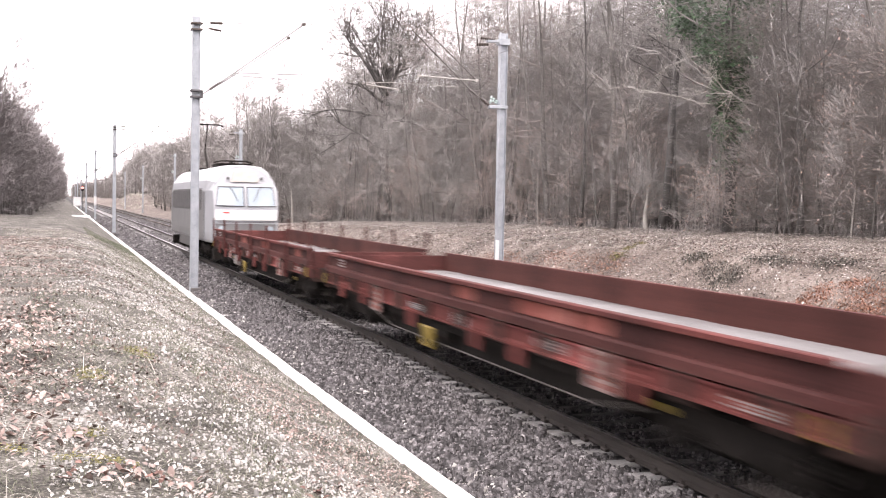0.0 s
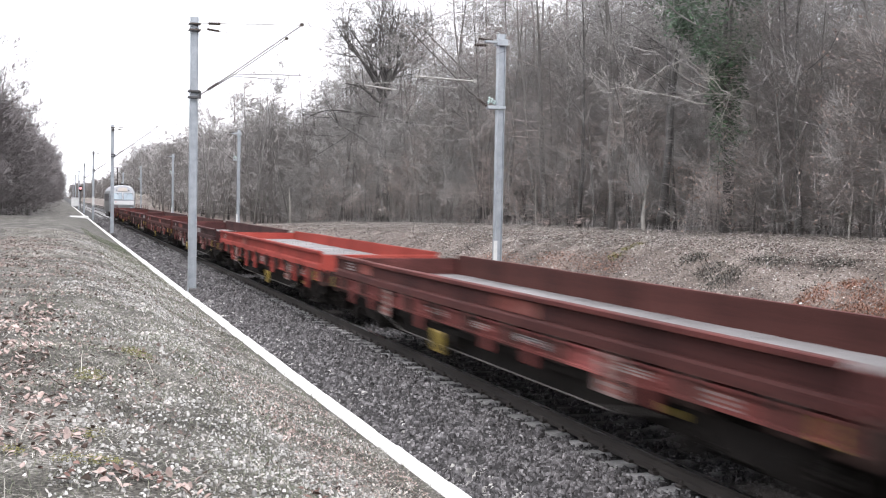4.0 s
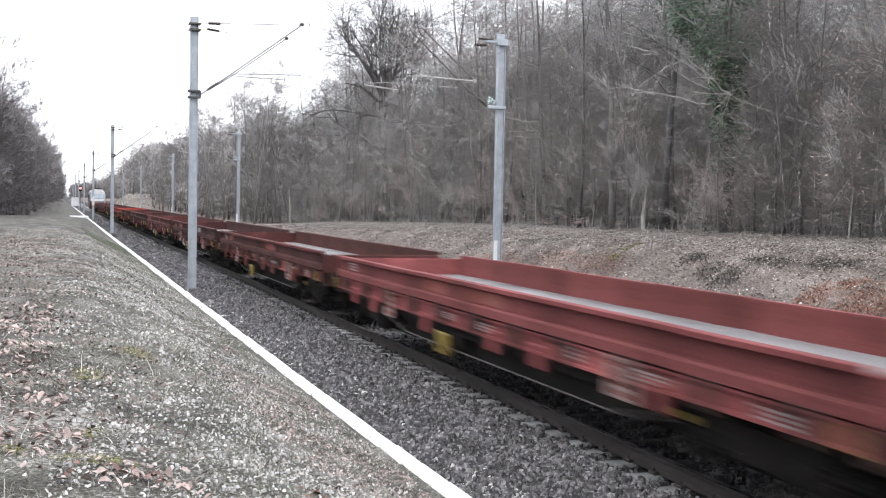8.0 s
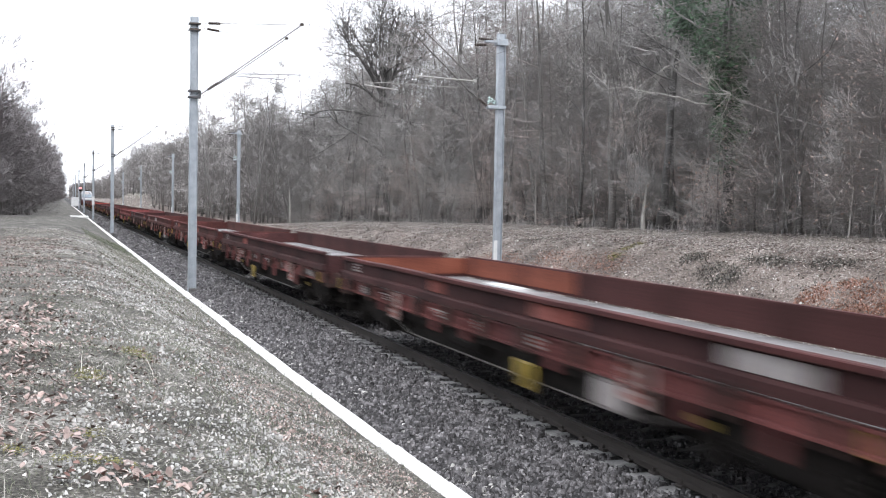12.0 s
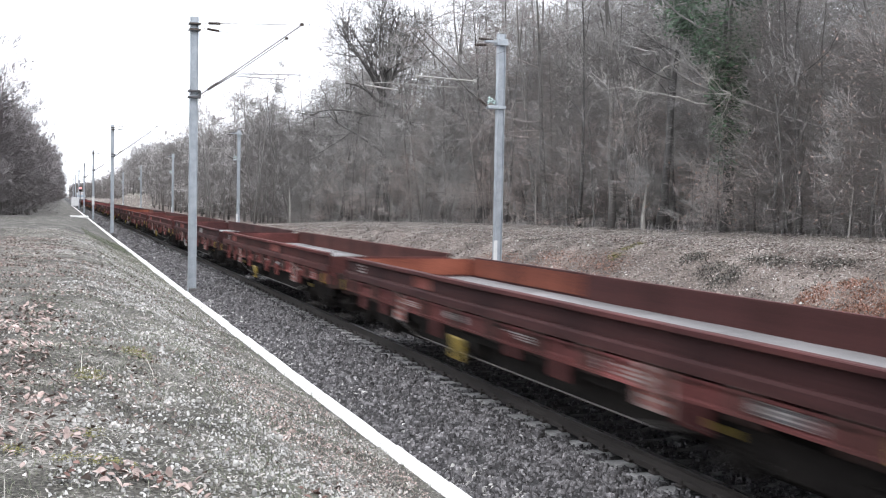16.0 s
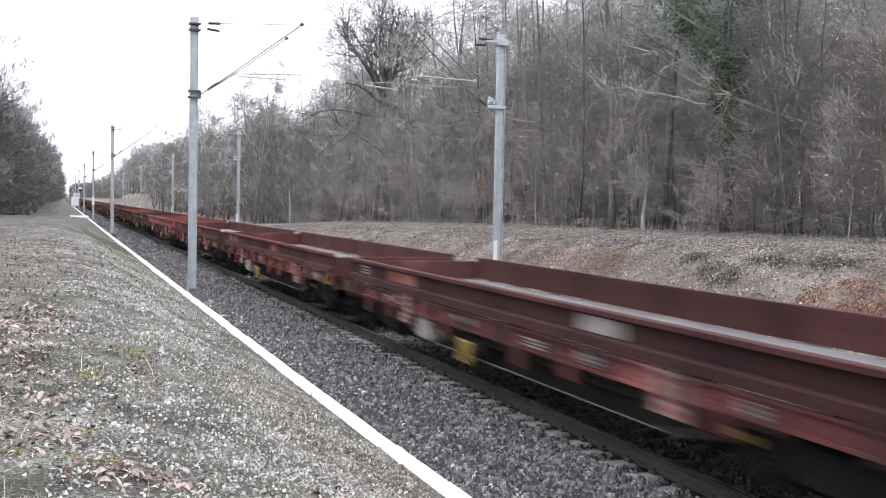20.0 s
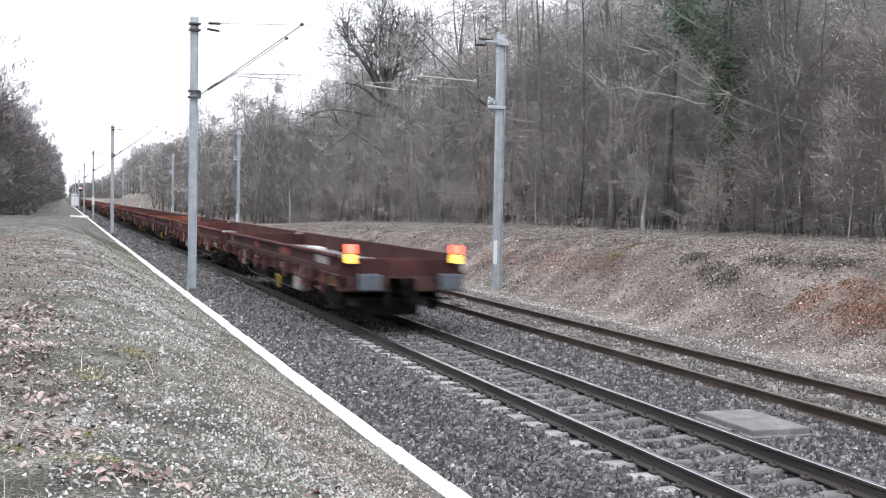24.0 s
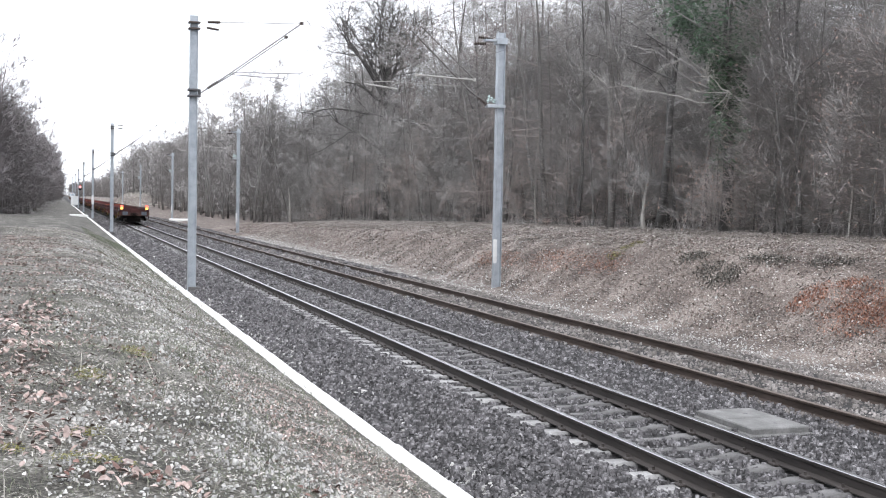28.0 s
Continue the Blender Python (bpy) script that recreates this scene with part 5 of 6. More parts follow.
def build_woods():
    rng = random.Random(7)
    spots = []

    def clear(x, y, d):
        return all((x - a) ** 2 + ((y - b) * 0.9) ** 2 > d * d for a, b in spots)
    # edge of the wood on the right, where it stands nearest
    for x0, x1, gap, ymax in ((15.2, 18.0, 2.5, 118), (18.0, 24.0, 2.3, 116)):
        y = 9.0
        while y < ymax:
            x = rng.uniform(x0, x1)
            if clear(x, y, 1.0):
                spots.append((x, y))
                k = rng.randrange(7) if y > 50 else rng.choice((0, 4))
                plant(NEAR_TREES[k], "tree", "tall bare grey-brown winter tree on the bank" if k != 3 else "tall bare reddish-brown winter tree on the bank", "tree", "trees of the wood", x, y, rng.uniform(0, 6.28), rng.uniform(0.78, 1.1))
            y += gap * rng.uniform(0.5, 1.5)
    y = 10.0
    while y < 118:
        k = rng.randrange(4)
        plant(SHRUBS[k], "shrub", "leafless brown thicket shrub at the wood's edge", "shrub", "shrubs of the wood's edge", rng.uniform(15.0, 17.5), y, rng.uniform(0, 6.28), rng.uniform(0.7, 1.35))
        y += 1.5 * rng.uniform(0.5, 1.5)
    # trees on the near side of the line's far bend, left of the oak
    for k, (x, y, size) in enumerate(((16.5, 92.0, 1.0), (17.6, 96.5, 1.08), (16.4, 100.5, 1.0), (18.2, 104.0, 1.1), (16.2, 108.5, 1.02), (17.4, 113.0, 1.05))):
        plant(NEAR_TREES[(0, 2, 5, 4, 1, 6)[k]], "tree", "tall bare grey-brown winter tree on the bank", "tree", "trees of the wood", x, y, k * 1.7, size)
    # taller crowns behind the oak
    for k in range(9):
        plant(NEAR_TREES[k % 7], "tree", "tall bare grey-brown winter tree on the bank" if k % 7 != 3 else "tall bare reddish-brown winter tree on the bank", "tree", "trees of the wood", 18.5 + 2.2 * (k % 3), 62 + 4.6 * k, k * 1.3, 1.25)
    # rows farther along, on both sides
    for side, y in ((1, 119.0), (-1, 92.0)):
        while y < 420:
            x = rng.uniform(11.8, 14.8) if side > 0 else float(np.interp(y, [92, 160, 300, 420, 700], [-12.3, -10.8, -8.9, -7.0, -5.2])) - rng.uniform(0, 1.2)
            k = rng.randrange(4) if side > 0 else rng.randrange(3)
            plant(FAR_TREES[k] if side > 0 else DARK_TREES[k], "tree", "bare brown winter tree along the railway" if side > 0 else "bare dark-twigged winter tree along the railway", "tree", "trees of the wood" if side > 0 else "trees of the other wood", x, y, rng.uniform(0, 6.28), (rng.uniform(0.9, 1.1) if y < 210 else rng.uniform(0.8, 1.0)) if side > 0 else rng.uniform(0.78, 0.98))
            y += 3.8 + (y - 90) * 0.012
    # Box at y -110 to 4: unseen wood, added to block low sky light.
    deep_wood("deep_wood", "grey depth of the leafless wood behind its edge, extended unseen to block light", ((20, 32, 4, 125, 150, 800, 1.3), (32, 50, 0, 160, 150, 520, 2.2), (50, 90, 0, 200, 140, 300, 4.0), (90, 150, 20, 280, 150, 160, 8.0), (15.3, 19, 14, 48, 40, 900, 0.8), (20.5, 34, 42, 80, 60, 850, 1.3), (13.2, 34, 116, 262, 260, 620, 2.4), (14, 40, 250, 420, 220, 400, 4.2), (13, 60, 420, 900, 240, 240, 8.0), (15.3, 20, 10, 118, 60, 900, 0.8), (15, 45, -110, 4, 130, 120, 7.0), (3, 45, 960, 1150, 120, 200, 14.0)), 31, M_BRUSH)
    # Last box: thick unseen trees left of the camera, added to cut low light.
    deep_wood("deep_wood", "dark depth of the leafless wood across the line, extended unseen to block light", ((-24, -11.8, 94, 220, 260, 520, 2.8), (-26, -9.8, 220, 330, 150, 400, 4.5), (-26, -7.8, 330, 460, 150, 360, 5.5), (-40, -6.2, 460, 900, 240, 220, 8.0), (-40, -15, -110, 94, 280, 150, 8.0)), 32, M_BRUSHDARK)


build_woods()


IVY_CUSHIONS = ((-0.9, 1.6, 7.4, 0.7), (-0.5, 2.6, 8.3, 0.7), (0.2, 3.4, 7.6, 0.6), (-0.6, 1.0, 8.8, 0.8), (0.4, -1.0, 8.2, 0.6), (-0.3, 3.9, 8.9, 0.6), (0.2, 2.0, 6.6, 0.6), (-0.4, -1.4, 9.4, 0.7), (0.0, 3.0, 9.8, 0.8))


def build_landmark_trees():
    # crooked dark oak
    wd = Wood(301)
    pts = [Vector((0.1 * math.sin(i), 0.1 * math.cos(i * 1.7), -0.4 + 1.05 * i)) for i in range(8)]
    wd.trunk.tube(pts, [0.26, 0.23, 0.21, 0.2, 0.19, 0.18, 0.17, 0.13], 9)
    for k in range(11):
        a = k * 2.4
        wd.limb((0, 0, 5.9 + 0.09 * k), (math.cos(a), math.sin(a), 1.7 + 0.16 * k), 3.7 + 0.15 * (k % 4), 0.13 - 0.004 * k, 3, 0.06, 3, (6, 5, 4))
    for a, z, l in ((2.7, 5.2, 3.4), (3.3, 3.6, 3.6), (-0.4, 5.0, 2.6), (0.5, 6.1, 2.4), (3.9, 5.9, 2.6)):
        wd.limb((0, 0, z), (math.cos(a), math.sin(a), 0.12), l, 0.11, 3, 0.0, 3, (5, 4, 3))
    oak = thing("oak_tree", "dark crooked bare oak with wide-spreading limbs", "tree", at=(curve(84) + 16.0, 84.0, float(height(16.0, 84.0))))
    oak.scale = (1.5, 1.5, 1.5)
    part("trunk", wd.trunk.mesh("trunk", M_BARKDARK, smooth=True), oak)
    part("crown", wd.twig_mesh("crown", M_BARKDARK, 1.1), oak)
    # ivy-clad tree
    rng = random.Random(5)
    wd = Wood(302)
    pts = [Vector((0.12 * math.sin(i * 1.3) - 0.02 * i, 0.1 * math.cos(i), -0.4 + 15.0 / 9 * i)) for i in range(10)]
    wd.trunk.tube(pts, [0.21 - 0.016 * i for i in range(10)], 8)
    for k in range(16):
        a = k * 2.4
        i = 3 + k % 6
        wd.limb(pts[i], (math.cos(a), math.sin(a), 0.5), 3.4, 0.05, 2, 0.1, 3, (6, 4))
    # long bare lichen-grey limbs that reach out of the ivy
    bare = []
    for (ax, ay, az), (dx, dy, dz), l in (((-0.2, 0.0, 8.3), (-0.25, 1.0, -0.3), 5.5), ((-0.2, 0.2, 6.4), (-0.3, 1.0, -0.2), 4.6), ((-0.1, 0.2, 4.4), (-0.3, 1.0, 0.02), 5.2), ((-0.2, -0.2, 4.6), (-0.4, -1.0, 0.1), 4.0)):
        pale = Wood(304 + len(bare))
        pale.limb((ax, ay, az), (dx, dy, dz), l, 0.04, 2, -0.02, 3, (8, 5))
        bare.append(pale.twig_mesh("bare_limb", M_BARKPALE, 0.8))
    ivy = thing("ivy_clad_tree", "tall tree with its trunk wrapped in dark green ivy", "tree", at=(14.7, 34.9, float(height(14.7, 34.9))))
    part("trunk", wd.trunk.mesh("trunk", M_BARKDARK, smooth=True), ivy)
    part("crown", wd.twig_mesh("crown", M_TWIG), ivy)
    for me in bare:
        part("bare_limb", me, ivy, None, "pale lichen-grey bare limb")
    n = 15000
    V = np.zeros((n, 4, 3))
    for q in range(n):
        u = rng.random() ** 0.6
        z = 2.0 + 9.5 * u
        i = min(8, int((z + 0.4) / 15.0 * 9))
        c = pts[i].lerp(pts[i + 1], min(1.0, max(0.0, (z + 0.4) / 15.0 * 9 - i)))
        wide = 0.4 + 0.35 * math.sin(z * 2.3) ** 2 + 1.0 * min(1.0, max(0.0, (z - 5.0) / 2.5))
        a = rng.uniform(0, 6.28)
        rad = wide * math.sqrt(rng.random())
        p = c + Vector((math.cos(a) * rad, math.sin(a) * rad, rng.uniform(-0.3, 0.3)))
        if z > 6.2 and q % 2:                       # cushions out along the limbs
            lx, ly, lz, lr = IVY_CUSHIONS[q // 2 % len(IVY_CUSHIONS)]
            p = Vector((lx, ly, lz)) + Vector((rng.gauss(0, 1), rng.gauss(0, 1), rng.gauss(0, 0.8))) * (lr * 0.55)
        d1 = Vector((rng.gauss(0, 1), rng.gauss(0, 1), rng.gauss(0, 0.6))).normalized() * rng.uniform(0.04, 0.08)
        d2 = d1.orthogonal().normalized() * d1.length * 0.8
        V[q] = [tuple(p - d1), tuple(p + d2), tuple(p + d1), tuple(p - d2)]
    F = np.arange(n * 4).reshape(n, 4)
    tagged(part("ivy", array_mesh("ivy", V.reshape(-1, 3), F, M_IVY), ivy, None, "dense dark green ivy leaves"), kind="stuff")
    # young beeches that keep their withered leaves
    for bx, by, hh, seed in ((15.1, 32.6, 11.0, 24), (16.0, 27.4, 6.5, 22), (14.7, 34.6, 2.8, 23), (14.9, 27.6, 7.0, 25)):
        t = thing("young_beech", "young beech holding withered tan leaves", "tree", "young beeches", at=(bx, by, float(height(bx, by))))
        wd = Wood(seed)
        pts = trunk_path(wd.r, hh, 0.03)
        wd.trunk.tube(pts, [0.05 - 0.0045 * i for i in range(10)], 6)
        for k in range(28):
            u = 0.1 + 0.88 * k / 28
            i = min(8, int(u * 9))
            wd.limb(pts[i], (math.cos(k * 2.4), math.sin(k * 2.4), wd.r.uniform(-0.1, 0.5)), 2.1 * (1.1 - 0.6 * u) * wd.r.uniform(0.6, 1.2), 0.013, 2, 0.03, 2, (5, 4))
        part("trunk", wd.trunk.mesh("trunk", M_BARK, smooth=True), t)
        part("crown", wd.twig_mesh("crown", M_TWIGRED, 0.7), t)
        R = np.random.RandomState(seed)
        P = np.array([tuple(v) for v in wd.b])
        P = P[R.permutation(len(P))[:2600]]
        d1 = R.normal(size=(len(P), 3)) * 0.022
        d2 = R.normal(size=(len(P), 3)) * 0.014
        V = np.stack([P - d1, P + d2, P + d1, P - d2], 1).reshape(-1, 3)
        tagged(part("leaves", array_mesh("leaves", V, np.arange(len(V)).reshape(-1, 4), M_TANLEAF), t, None, "withered tan leaves"), kind="stuff")
    # pale stems and a thick dark trunk at the wood's edge
    for x, y, h, r, m, lab in ((14.9, 41.2, 2.6, 0.12, M_BARKPALE, "pale-barked leaning stem at the wood's edge"), (15.2, 52.8, 5.5, 0.045, M_BARKPALE, "slender pale-barked tree at the wood's edge"),
                               (15.0, 44.2, 15.0, 0.15, M_BARK, "thick grey-trunked tree at the wood's edge"), (15.3, 40.7, 15.0, 0.17, M_BARKDARK, "thick dark-trunked tree at the wood's edge"), (16.4, 41.9, 14.0, 0.1, M_BARKDARK, "dark-trunked tree at the wood's edge"), (15.6, 62.0, 13.0, 0.13, M_BARKDARK, "dark-trunked tree at the wood's edge"), (15.4, 48.3, 13.0, 0.1, M_BARKDARK, "dark-trunked tree at the wood's edge"), (15.2, 31.5, 13.0, 0.1, M_BARKDARK, "dark-trunked tree at the wood's edge"), (14.8, 28.5, 4.2, 0.03, M_BARKPALE, "slender pale-barked tree at the wood's edge"), (13.4, 107.0, 4.5, 0.12, M_BARKPALE, "short pale dead stem on the bank")):
        mesh = make_tree(int(x * 10 + y), h, r, 0.4, 7 if h < 9 else 12, min(3.2, h * 0.28), (6, 4), 3, m, M_TWIG if m is M_BARKPALE else m, lean=0.04, fat=0.8)
        plant(mesh, "tree", lab, "tree", "trees of the wood", x, y, 0.5, 1.0)


build_landmark_trees()

# ---- loose cover: stones, leaves, grass ----


def place(n, xlo, xhi, ylo, yhi, seed, power=1.0):
    R = np.random.RandomState(seed)
    x = R.uniform(xlo, xhi, n)
    y = ylo + (yhi - ylo) * R.uniform(0, 1, n) ** power
    bend = np.array([curve(v) for v in np.linspace(-60, 700, 761)])
    return R, x, y, np.interp(y, np.linspace(-60, 700, 761), bend)


BLOCK = np.array([(1, 0, -0.7), (-0.5, 0.87, -0.7), (-0.5, -0.87, -0.7), (0.62, 0.12, 0.5), (-0.28, 0.62, 0.5), (-0.36, -0.5, 0.5)], float)
BLOCKF = np.array([(3, 4, 5), (0, 1, 4), (0, 4, 3), (1, 2, 5), (1, 5, 4), (2, 0, 3), (2, 3, 5)])


def stones(name, label, n, xlo, xhi, ylo, yhi, size, seed, mat, power=1.6, dz=0.0, grow=0.0, mask=None):
    R, x, y, b = place(n, xlo, xhi, ylo, yhi, seed, power)
    if mask is not None:
        keep = mask(x, y, R)
        x, y, b = x[keep], y[keep], b[keep]
        n = len(x)
    s = size * np.clip(np.exp(R.normal(-0.08, 0.4, (n, 1))), 0.35, 2.4) * (1 + grow * y[:, None])
    shape = BLOCK[None] * (1 + R.uniform(-0.25, 0.25, (n, 6, 3))) + R.uniform(-0.25, 0.25, (n, 6, 3))
    shape *= (s * R.uniform(0.55, 1.45, (n, 3)))[:, None, :]
    a = R.uniform(0, 6.28, n)
    ca, sa = np.cos(a)[:, None], np.sin(a)[:, None]
    X, Y = shape[..., 0] * ca - shape[..., 1] * sa, shape[..., 0] * sa + shape[..., 1] * ca
    z = height(x, y) + dz + R.uniform(-0.01, 0.018, n)
    V = np.stack([X + (x + b)[:, None], Y + y[:, None], shape[..., 2] * 0.95 + z[:, None]], -1).reshape(-1, 3)
    F = (BLOCKF[None] + (np.arange(n) * 6)[:, None, None]).reshape(-1, 3)
    tagged(new(name, array_mesh(name, V, F, mat)), label, "ballast" if "ballast" in name else "stones", kind="stuff")


def flakes(name, label, n, xlo, xhi, ylo, yhi, size, seed, mat, power=1.6, up=0.35, mask=None, grow=0.012, dz=0.0):
    """Curled leaves: two bent quads each."""
    R, x, y, b = place(n, xlo, xhi, ylo, yhi, seed, power)
    if mask is not None:
        keep = mask(x, y, R)
        x, y, b = x[keep], y[keep], b[keep]
        n = len(x)
    s = size * R.uniform(0.6, 1.4, (n, 1)) * (1 + grow * y[:, None])
    a = R.uniform(0, 6.28, n)
    u = np.stack([np.cos(a), np.sin(a), R.normal(0, up, n)], 1) * s
    v = np.stack([-np.sin(a), np.cos(a), R.normal(0, up, n)], 1) * s * 0.6
    c = np.stack([x + b, y, height(x, y) + dz + 0.015 + R.uniform(0, 0.02, n)], 1)
    lift = np.zeros((n, 3))
    lift[:, 2] = (s * R.uniform(0.05, 0.45, (n, 1)))[:, 0]
    k = R.uniform(0.75, 1.2, (n, 4, 1))
    V = np.stack([c - u, c - u * 0.35 - v * k[:, 0] + lift, c + u * 0.4 - v * 0.75 * k[:, 1] + lift, c + u, c + u * 0.4 + v * 0.75 * k[:, 2] + lift, c - u * 0.35 + v * k[:, 3] + lift], 1).reshape(-1, 3)
    i = np.arange(n) * 6
    F = np.concatenate([np.stack([i, i + 1, i + 2, i + 3], 1), np.stack([i, i + 3, i + 4, i + 5], 1)])
    tagged(new(name, array_mesh(name, V, F, mat)), label, "leaves", kind="stuff")


def blades(name, label, n, xlo, xhi, ylo, yhi, tall, seed, mat, power=1.6, mask=None, wide=0.0016, lying=0.0):
    R, x, y, b = place(n, xlo, xhi, ylo, yhi, seed, power)
    if mask is not None:
        keep = mask(x, y, R)
        x, y, b = x[keep], y[keep], b[keep]
        n = len(x)
    h = tall * R.uniform(0.4, 1.5, n)
    a = R.uniform(0, 6.28, n)
    w = wide * (1 + 0.06 * y)
    side = np.stack([np.cos(a) * w, np.sin(a) * w, np.zeros(n)], 1)
    bendv = np.stack([-np.sin(a), np.cos(a), np.zeros(n)], 1) * (h * R.uniform(0.2, 1.1, n))[:, None]
    c = np.stack([x + b, y, height(x, y) - 0.01], 1)
    bendv = bendv * (1 + lying)
    h = h * (1 - 0.75 * min(1.0, lying))
    c[:, 2] += 0.02 * min(1.0, lying)
    mid = c + bendv * 0.35 + np.stack([np.zeros(n), np.zeros(n), h * 0.6], 1)
    tip = c + bendv + np.stack([np.zeros(n), np.zeros(n), h * R.uniform(0.5, 1.0, n)], 1)
    V = np.stack([c - side, c + side, mid + side * 0.7, mid - side * 0.7, tip], 1).reshape(-1, 3)
    i = np.arange(n) * 5
    F = np.concatenate([np.stack([i, i + 1, i + 2], 1), np.stack([i, i + 2, i + 3], 1), np.stack([i + 3, i + 2, i + 4], 1)])
    tagged(new(name, array_mesh(name, V, F, mat)), label, "grass", kind="stuff")


def patch(x, y, R, scale, level, seed):
    return soft_noise(x * scale, y * scale, seed) + R.uniform(-0.5, 0.5, len(x)) > level


def blob(x, y, R, *spots):
    """True inside ragged ovals of (x, y, half width, half length)."""
    d = np.min([((x - a) / b2) ** 2 + ((y - c) / d2) ** 2 for a, c, b2, d2 in spots], axis=0)
    return d < R.uniform(0.1, 1.2, len(x))


def off_rails(x, y, R):
    """Keeps stones clear of rails and most of the sleepers' tops."""
    ph = ((y - 10.544) / 0.6 + 0.5) % 1.0 - 0.5
    on_sleeper = (np.abs(ph) < np.where(np.abs(x) < 0.85, 0.23, 0.13)) & (np.abs(x) < 1.12)
    on_rail = (np.abs(np.abs(x) - 0.753) < 0.1) | (np.abs(np.abs(x - TRACK_GAP) - 0.753) < 0.08)
    return ~(on_rail | (on_sleeper & (R.uniform(0, 1, len(x)) > np.where(np.abs(x) < 0.85, 0.22, 0.06))) | ((np.abs(x - 1.83) < 0.48) & (np.abs(y - 13.4) < 0.74)))


MOSS_SPOTS = ((-6.75, 8.45, 0.13, 0.2), (-6.65, 7.6, 0.2, 0.16), (-6.68, 11.2, 0.17, 0.5), (-7.23, 8.0, 0.1, 0.2), (-6.9, 7.65, 0.1, 0.12), (-6.1, 13.5, 0.2, 0.5))
LEAF_SPOTS = ((-7.15, 9.6, 0.3, 2.2), (-7.35, 12.5, 0.4, 2.0), (-6.95, 8.2, 0.25, 0.6), (-7.3, 16.5, 0.6, 2.5), (-6.5, 7.3, 0.5, 0.5))
BRAMBLE_SPOTS = ((10.6, 23.6, 0.35, 0.9), (9.7, 26.9, 0.5, 0.9), (10.5, 26.0, 0.3, 1.3), (10.3, 29.4, 0.3, 0.8), (9.9, 27.9, 0.4, 0.7))
RUSSET_SPOTS = ((9.4, 22.7, 0.5, 0.6), (9.3, 20.6, 0.75, 1.5), (9.9, 21.9, 0.25, 0.6))

stones("ballast_stones", "dark grey crushed ballast stones on the shoulder", 23000, -2.9, -1.2, 7.5, 60, 0.0235, 1, M_STONE, 2.0, dz=0.018, grow=0.016)
stones("ballast_stones", "dark grey crushed ballast between the near rails", 38000, -1.3, 2.95, 8.0, 60, 0.0235, 2, M_STONE, 1.9, dz=0.014, grow=0.018, mask=off_rails)
stones("ballast_stones", "weathered grey-brown ballast round the second track", 30000, 2.8, 6.6, 10.0, 75, 0.021, 21, M_STONE2, 1.7, dz=0.008, grow=0.016, mask=off_rails)
stones("ballast_stones", "grey ballast farther along the two tracks", 22000, -2.9, 6.3, 42, 170, 0.062, 41, M_STONE, 1.7, grow=0.004, mask=off_rails)
stones("pale_stones", "pale stones scattered along the second track's edge", 34000, 5.4, 9.2, 12, 95, 0.0135, 3, M_PALE, 1.6, grow=0.012, mask=lambda x, y, R: off_rails(x, y, R) & (R.uniform(0, 1, len(x)) < 1.0 - np.abs(x - 7.4) / 1.7))
stones("pale_stones", "pale chips scattered over the wooded bank", 6000, 8.0, 13.0, 15, 90, 0.016, 34, M_PALE, 1.6, grow=0.012, mask=lambda x, y, R: patch(x, y, R, 0.8, 0.05, 11.0))
stones("pale_stones", "pale chalky pebbles on the grassy bank", 42000, -7.0, -3.2, 5.5, 50, 0.009, 4, M_PALE, 1.9, dz=0.006, grow=0.022, mask=lambda x, y, R: patch(x, y, R, 1.2, -0.1 + np.abs(x + 5.1) * 0.4, 2.0))
stones("pale_stones", "pale chalky pebbles beside the trough", 3400, -2.83, -2.3, 8, 60, 0.02, 14, M_PALE, 1.5, grow=0.02, mask=lambda x, y, R: patch(x, y, R, 1.3, 0.05, 9.0))
flakes("fallen_leaves", "brown fallen oak leaves on the bank", 14000, -9.5, -3.5, 5.0, 45, 0.018, 5, M_LEAF, 1.7, up=0.5, mask=lambda x, y, R: patch(x, y, R, 0.9, 0.15 + (x + 6.5) * 0.2, 1.0))
flakes("fallen_leaves", "bleached fallen leaves on the bank", 12000, -9.5, -3.4, 5.0, 60, 0.014, 6, M_LEAFPALE, 1.8, up=0.5)
flakes("fallen_leaves", "rose-brown oak leaves on the bank", 3600, -8.6, -5.8, 5.6, 20, 0.03, 15, M_LEAFROSE, 1.2, up=0.4, mask=lambda x, y, R: blob(x, y, R, *LEAF_SPOTS))
flakes("fallen_leaves", "brown leaf litter along the bank's crown", 5000, -9.5, -6.0, 8, 48, 0.017, 51, M_LEAF, 1.5, up=0.5, mask=lambda x, y, R: patch(x, y, R, 0.7, 0.25 + (x + 7.3) * 0.3, 31.0))
flakes("fallen_leaves", "rose-brown leaf litter along the bank's crown", 10000, -9.5, -6.0, 9, 48, 0.017, 52, M_LEAFROSE, 1.4, up=0.45, mask=lambda x, y, R: patch(x, y, R, 0.8, 0.15 + (x + 7.3) * 0.3, 33.0))
flakes("fallen_leaves", "russet oak leaves in the grass", 420, -7.3, -4.9, 6.7, 9.5, 0.026, 53, M_LEAFRUST, 1.2, up=0.45, mask=lambda x, y, R: blob(x, y, R, (-6.75, 7.35, 0.35, 0.2), (-6.4, 7.25, 0.25, 0.15), (-7.0, 8.6, 0.15, 0.4), (-5.2, 8.0, 0.2, 0.3)))
flakes("fallen_leaves", "crumbled brown leaves on the slope", 5000, -5.0, -3.3, 6.5, 17, 0.012, 27, M_LEAFROSE, 1.5, up=0.5, mask=lambda x, y, R: patch(x, y, R, 1.0, 0.1, 21.0))
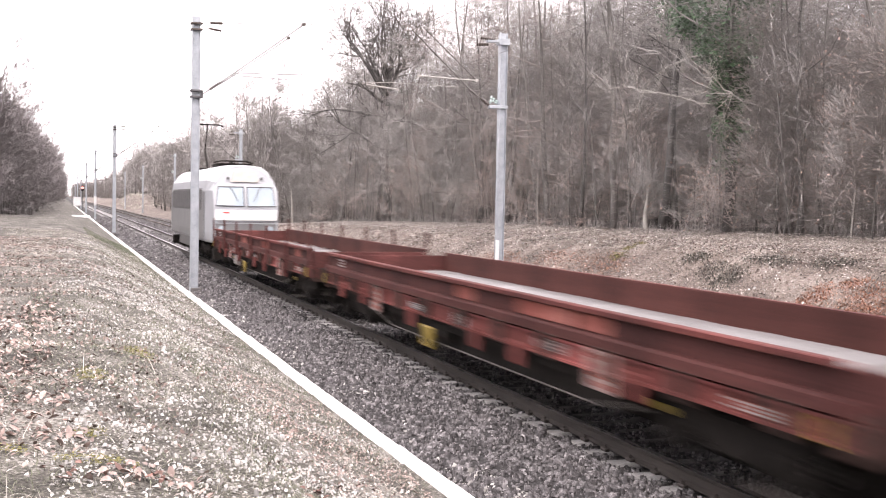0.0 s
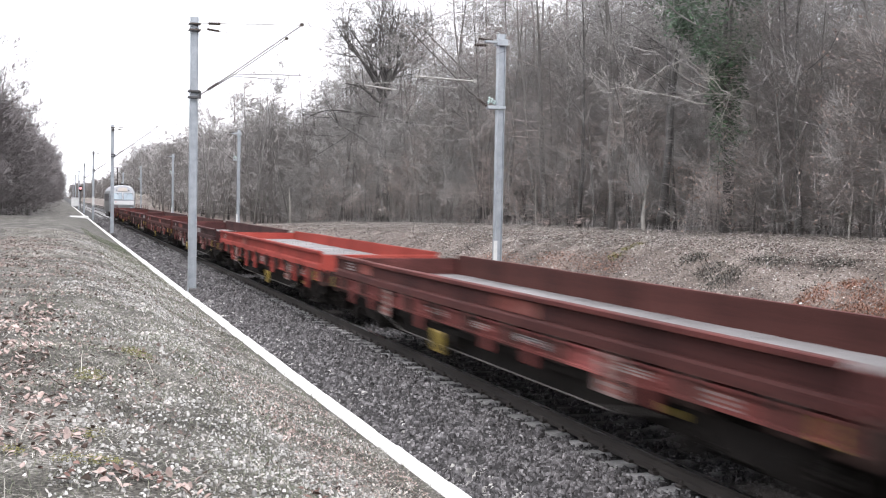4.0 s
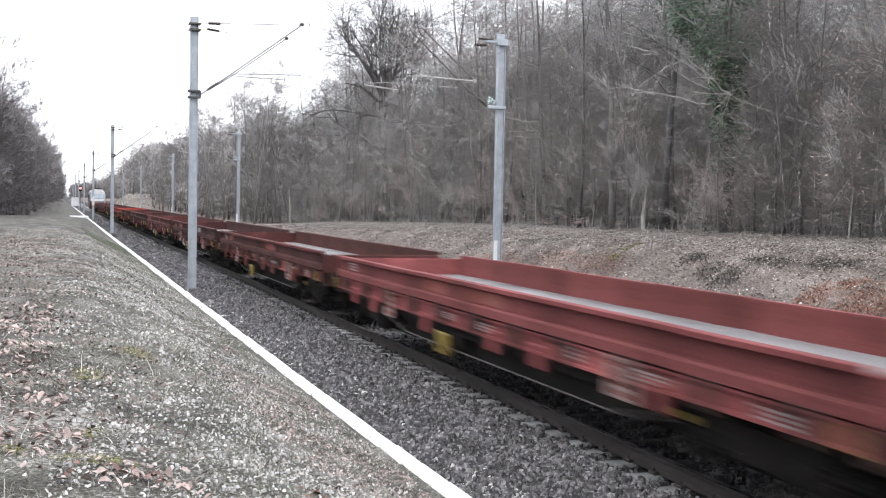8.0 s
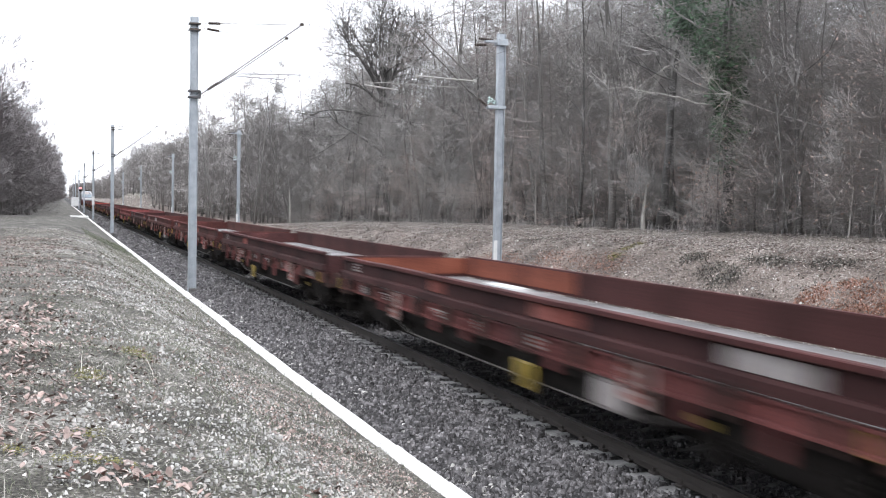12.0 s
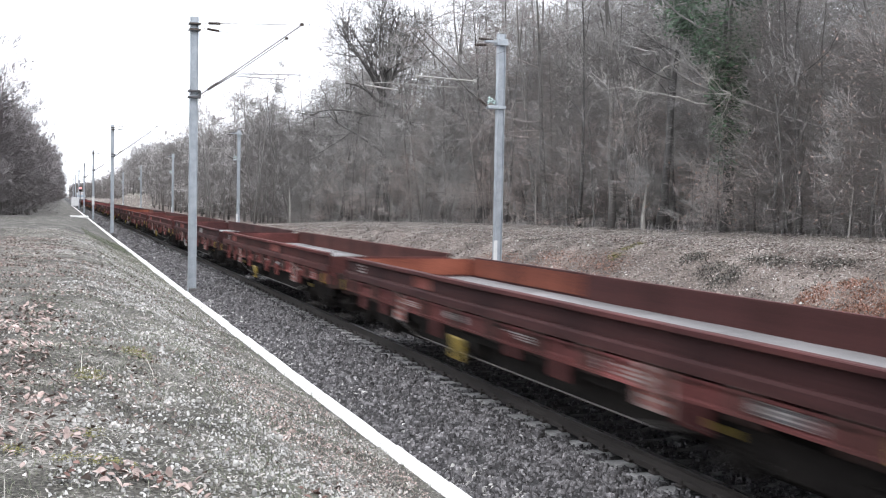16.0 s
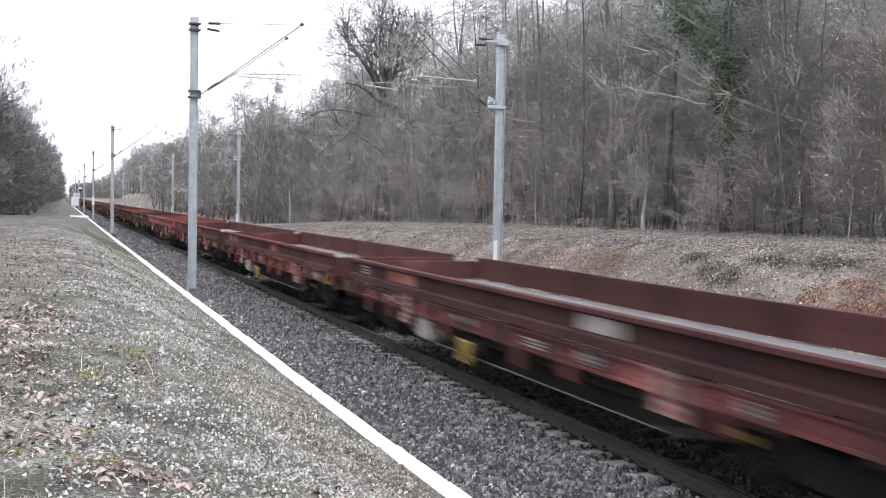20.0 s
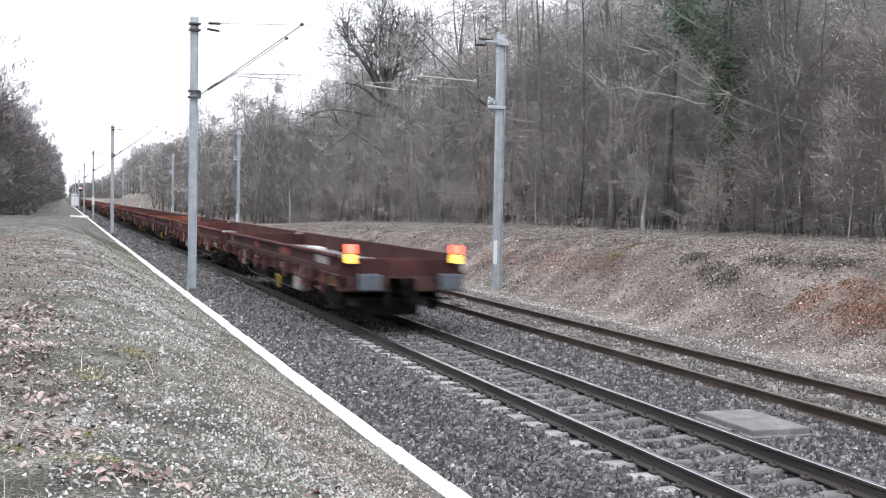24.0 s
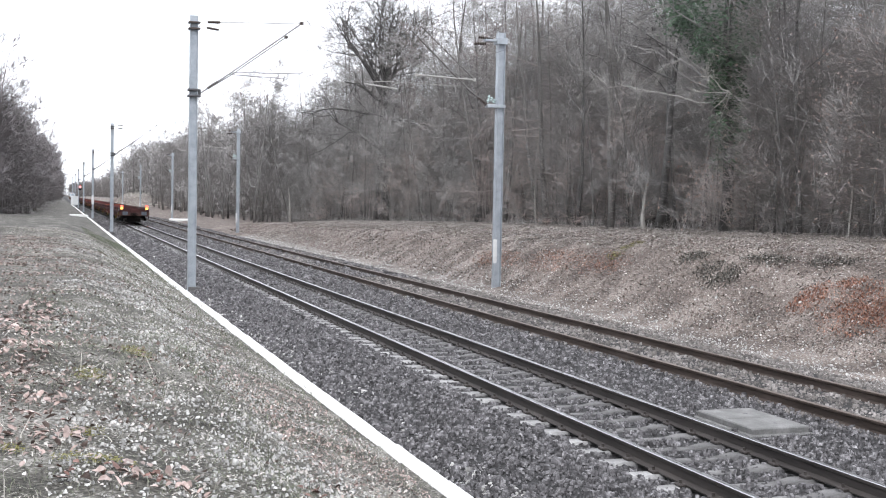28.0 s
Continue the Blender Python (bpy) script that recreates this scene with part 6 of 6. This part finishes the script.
flakes("fallen_leaves", "bleached leaf litter on the wooded bank", 34000, 8.0, 15.0, 14, 110, 0.02, 7, M_LEAFPALE, 1.5, grow=0.01)
flakes("fallen_leaves", "pale leaf litter along the bank's crest", 36000, 10.4, 15.6, 15, 110, 0.026, 54, M_LEAFPALE, 1.4, up=0.08, grow=0.012, dz=0.025)
flakes("fallen_leaves", "brown leaf litter on the wooded bank", 26000, 8.0, 12.6, 14, 110, 0.022, 8, M_LEAF, 1.5, grow=0.01)
# Dark flakes paint shadow specks into the leaf litter, in the bramble colour.
flakes("fallen_leaves", "dark flakes painting shadow into the wooded bank's litter", 16000, 8.0, 11.6, 15, 90, 0.017, 35, M_BRAMBLESHADE, 1.5, up=0.6, grow=0.01, mask=lambda x, y, R: patch(x, y, R, 0.8, 0.0, 15.0))
blades("russet_bracken", "russet withered bracken patch on the bank", 19000, 8.4, 10.3, 18.0, 24.0, 0.08, 9, M_LEAFRED, 1.0, wide=0.003, lying=0.5, mask=lambda x, y, R: blob(x, y, R, *RUSSET_SPOTS))
blades("russet_bracken", "thin russet bracken on the bank", 14000, 8.6, 10.6, 29, 46, 0.07, 19, M_LEAFRED, 1.0, wide=0.0026, lying=0.6, mask=lambda x, y, R: blob(x, y, R, (9.7, 34.2, 0.6, 2.0), (9.6, 37.6, 0.6, 2.4), (9.3, 42.5, 0.5, 2.6)))
flakes("moss", "yellow-green moss cushions on the bank", 70000, -8.0, -5.6, 6, 15, 0.008, 16, M_MOSS, 1.2, up=0.2, mask=lambda x, y, R: blob(x, y, R, *MOSS_SPOTS))
blades("bramble", "dark bramble patches on the bank", 26000, 8.8, 11.4, 22.0, 31.5, 0.09, 22, M_BRAMBLESHADE, 1.0, wide=0.003, lying=0.3, mask=lambda x, y, R: blob(x, y, R, *BRAMBLE_SPOTS))
flakes("moss", "yellow-green moss streak on the wooded bank", 4000, 9.6, 11.5, 32.5, 35.5, 0.016, 17, M_MOSS, 1.0, up=0.4, mask=lambda x, y, R: blob(x, y, R, (10.1, 34.0, 0.28, 0.5), (10.55, 34.1, 0.3, 0.4), (11.0, 34.2, 0.25, 0.35)))
blades("dry_grass", "thin dry grass on the bank", 30000, -9.5, -3.06, 5.0, 60, 0.05, 10, M_GRASS, 1.8)
blades("dry_grass", "flattened bleached grass on the bank", 60000, -9.0, -3.05, 5.0, 60, 0.06, 25, M_STRAW, 1.9, wide=0.002, lying=1.0, mask=lambda x, y, R: patch(x, y, R, 0.9, -0.25, 7.0))
blades("green_grass", "greyish green grass on the slope by the trough", 36000, -5.6, -3.05, 7, 75, 0.06, 11, M_GREEN, 1.5, mask=lambda x, y, R: patch(x, y, R, 0.8, -0.15 - (y - 20) * 0.014, 3.0))
blades("green_grass", "grey-green flattened grass on the bank's crown", 16000, -7.4, -5.2, 5.5, 20, 0.06, 26, M_GREEN, 1.4, lying=0.8, mask=lambda x, y, R: patch(x, y, R, 1.0, -0.2, 13.0))
blades("dry_stalks", "long pale dead stalks on the bank", 90, -8.0, -5.0, 6.5, 15, 0.28, 18, M_STRAW, 1.3, wide=0.0022, lying=0.4)
blades("dry_grass", "dry grass tufts on the wooded bank", 26000, 8.0, 15.0, 14, 110, 0.05, 12, M_STRAW, 1.5, wide=0.0022, lying=0.7)
blades("dry_grass", "tawny dry grass on the far mound", 4000, 8.5, 14.0, 265, 375, 0.22, 42, M_STRAW, 1.0, wide=0.002)
blades("dry_stalks", "dry stalks and bramble stems at the wood's edge", 5000, 15.0, 17.5, 14, 118, 0.35, 13, M_BRUSH, 1.2, wide=0.003)

motions()
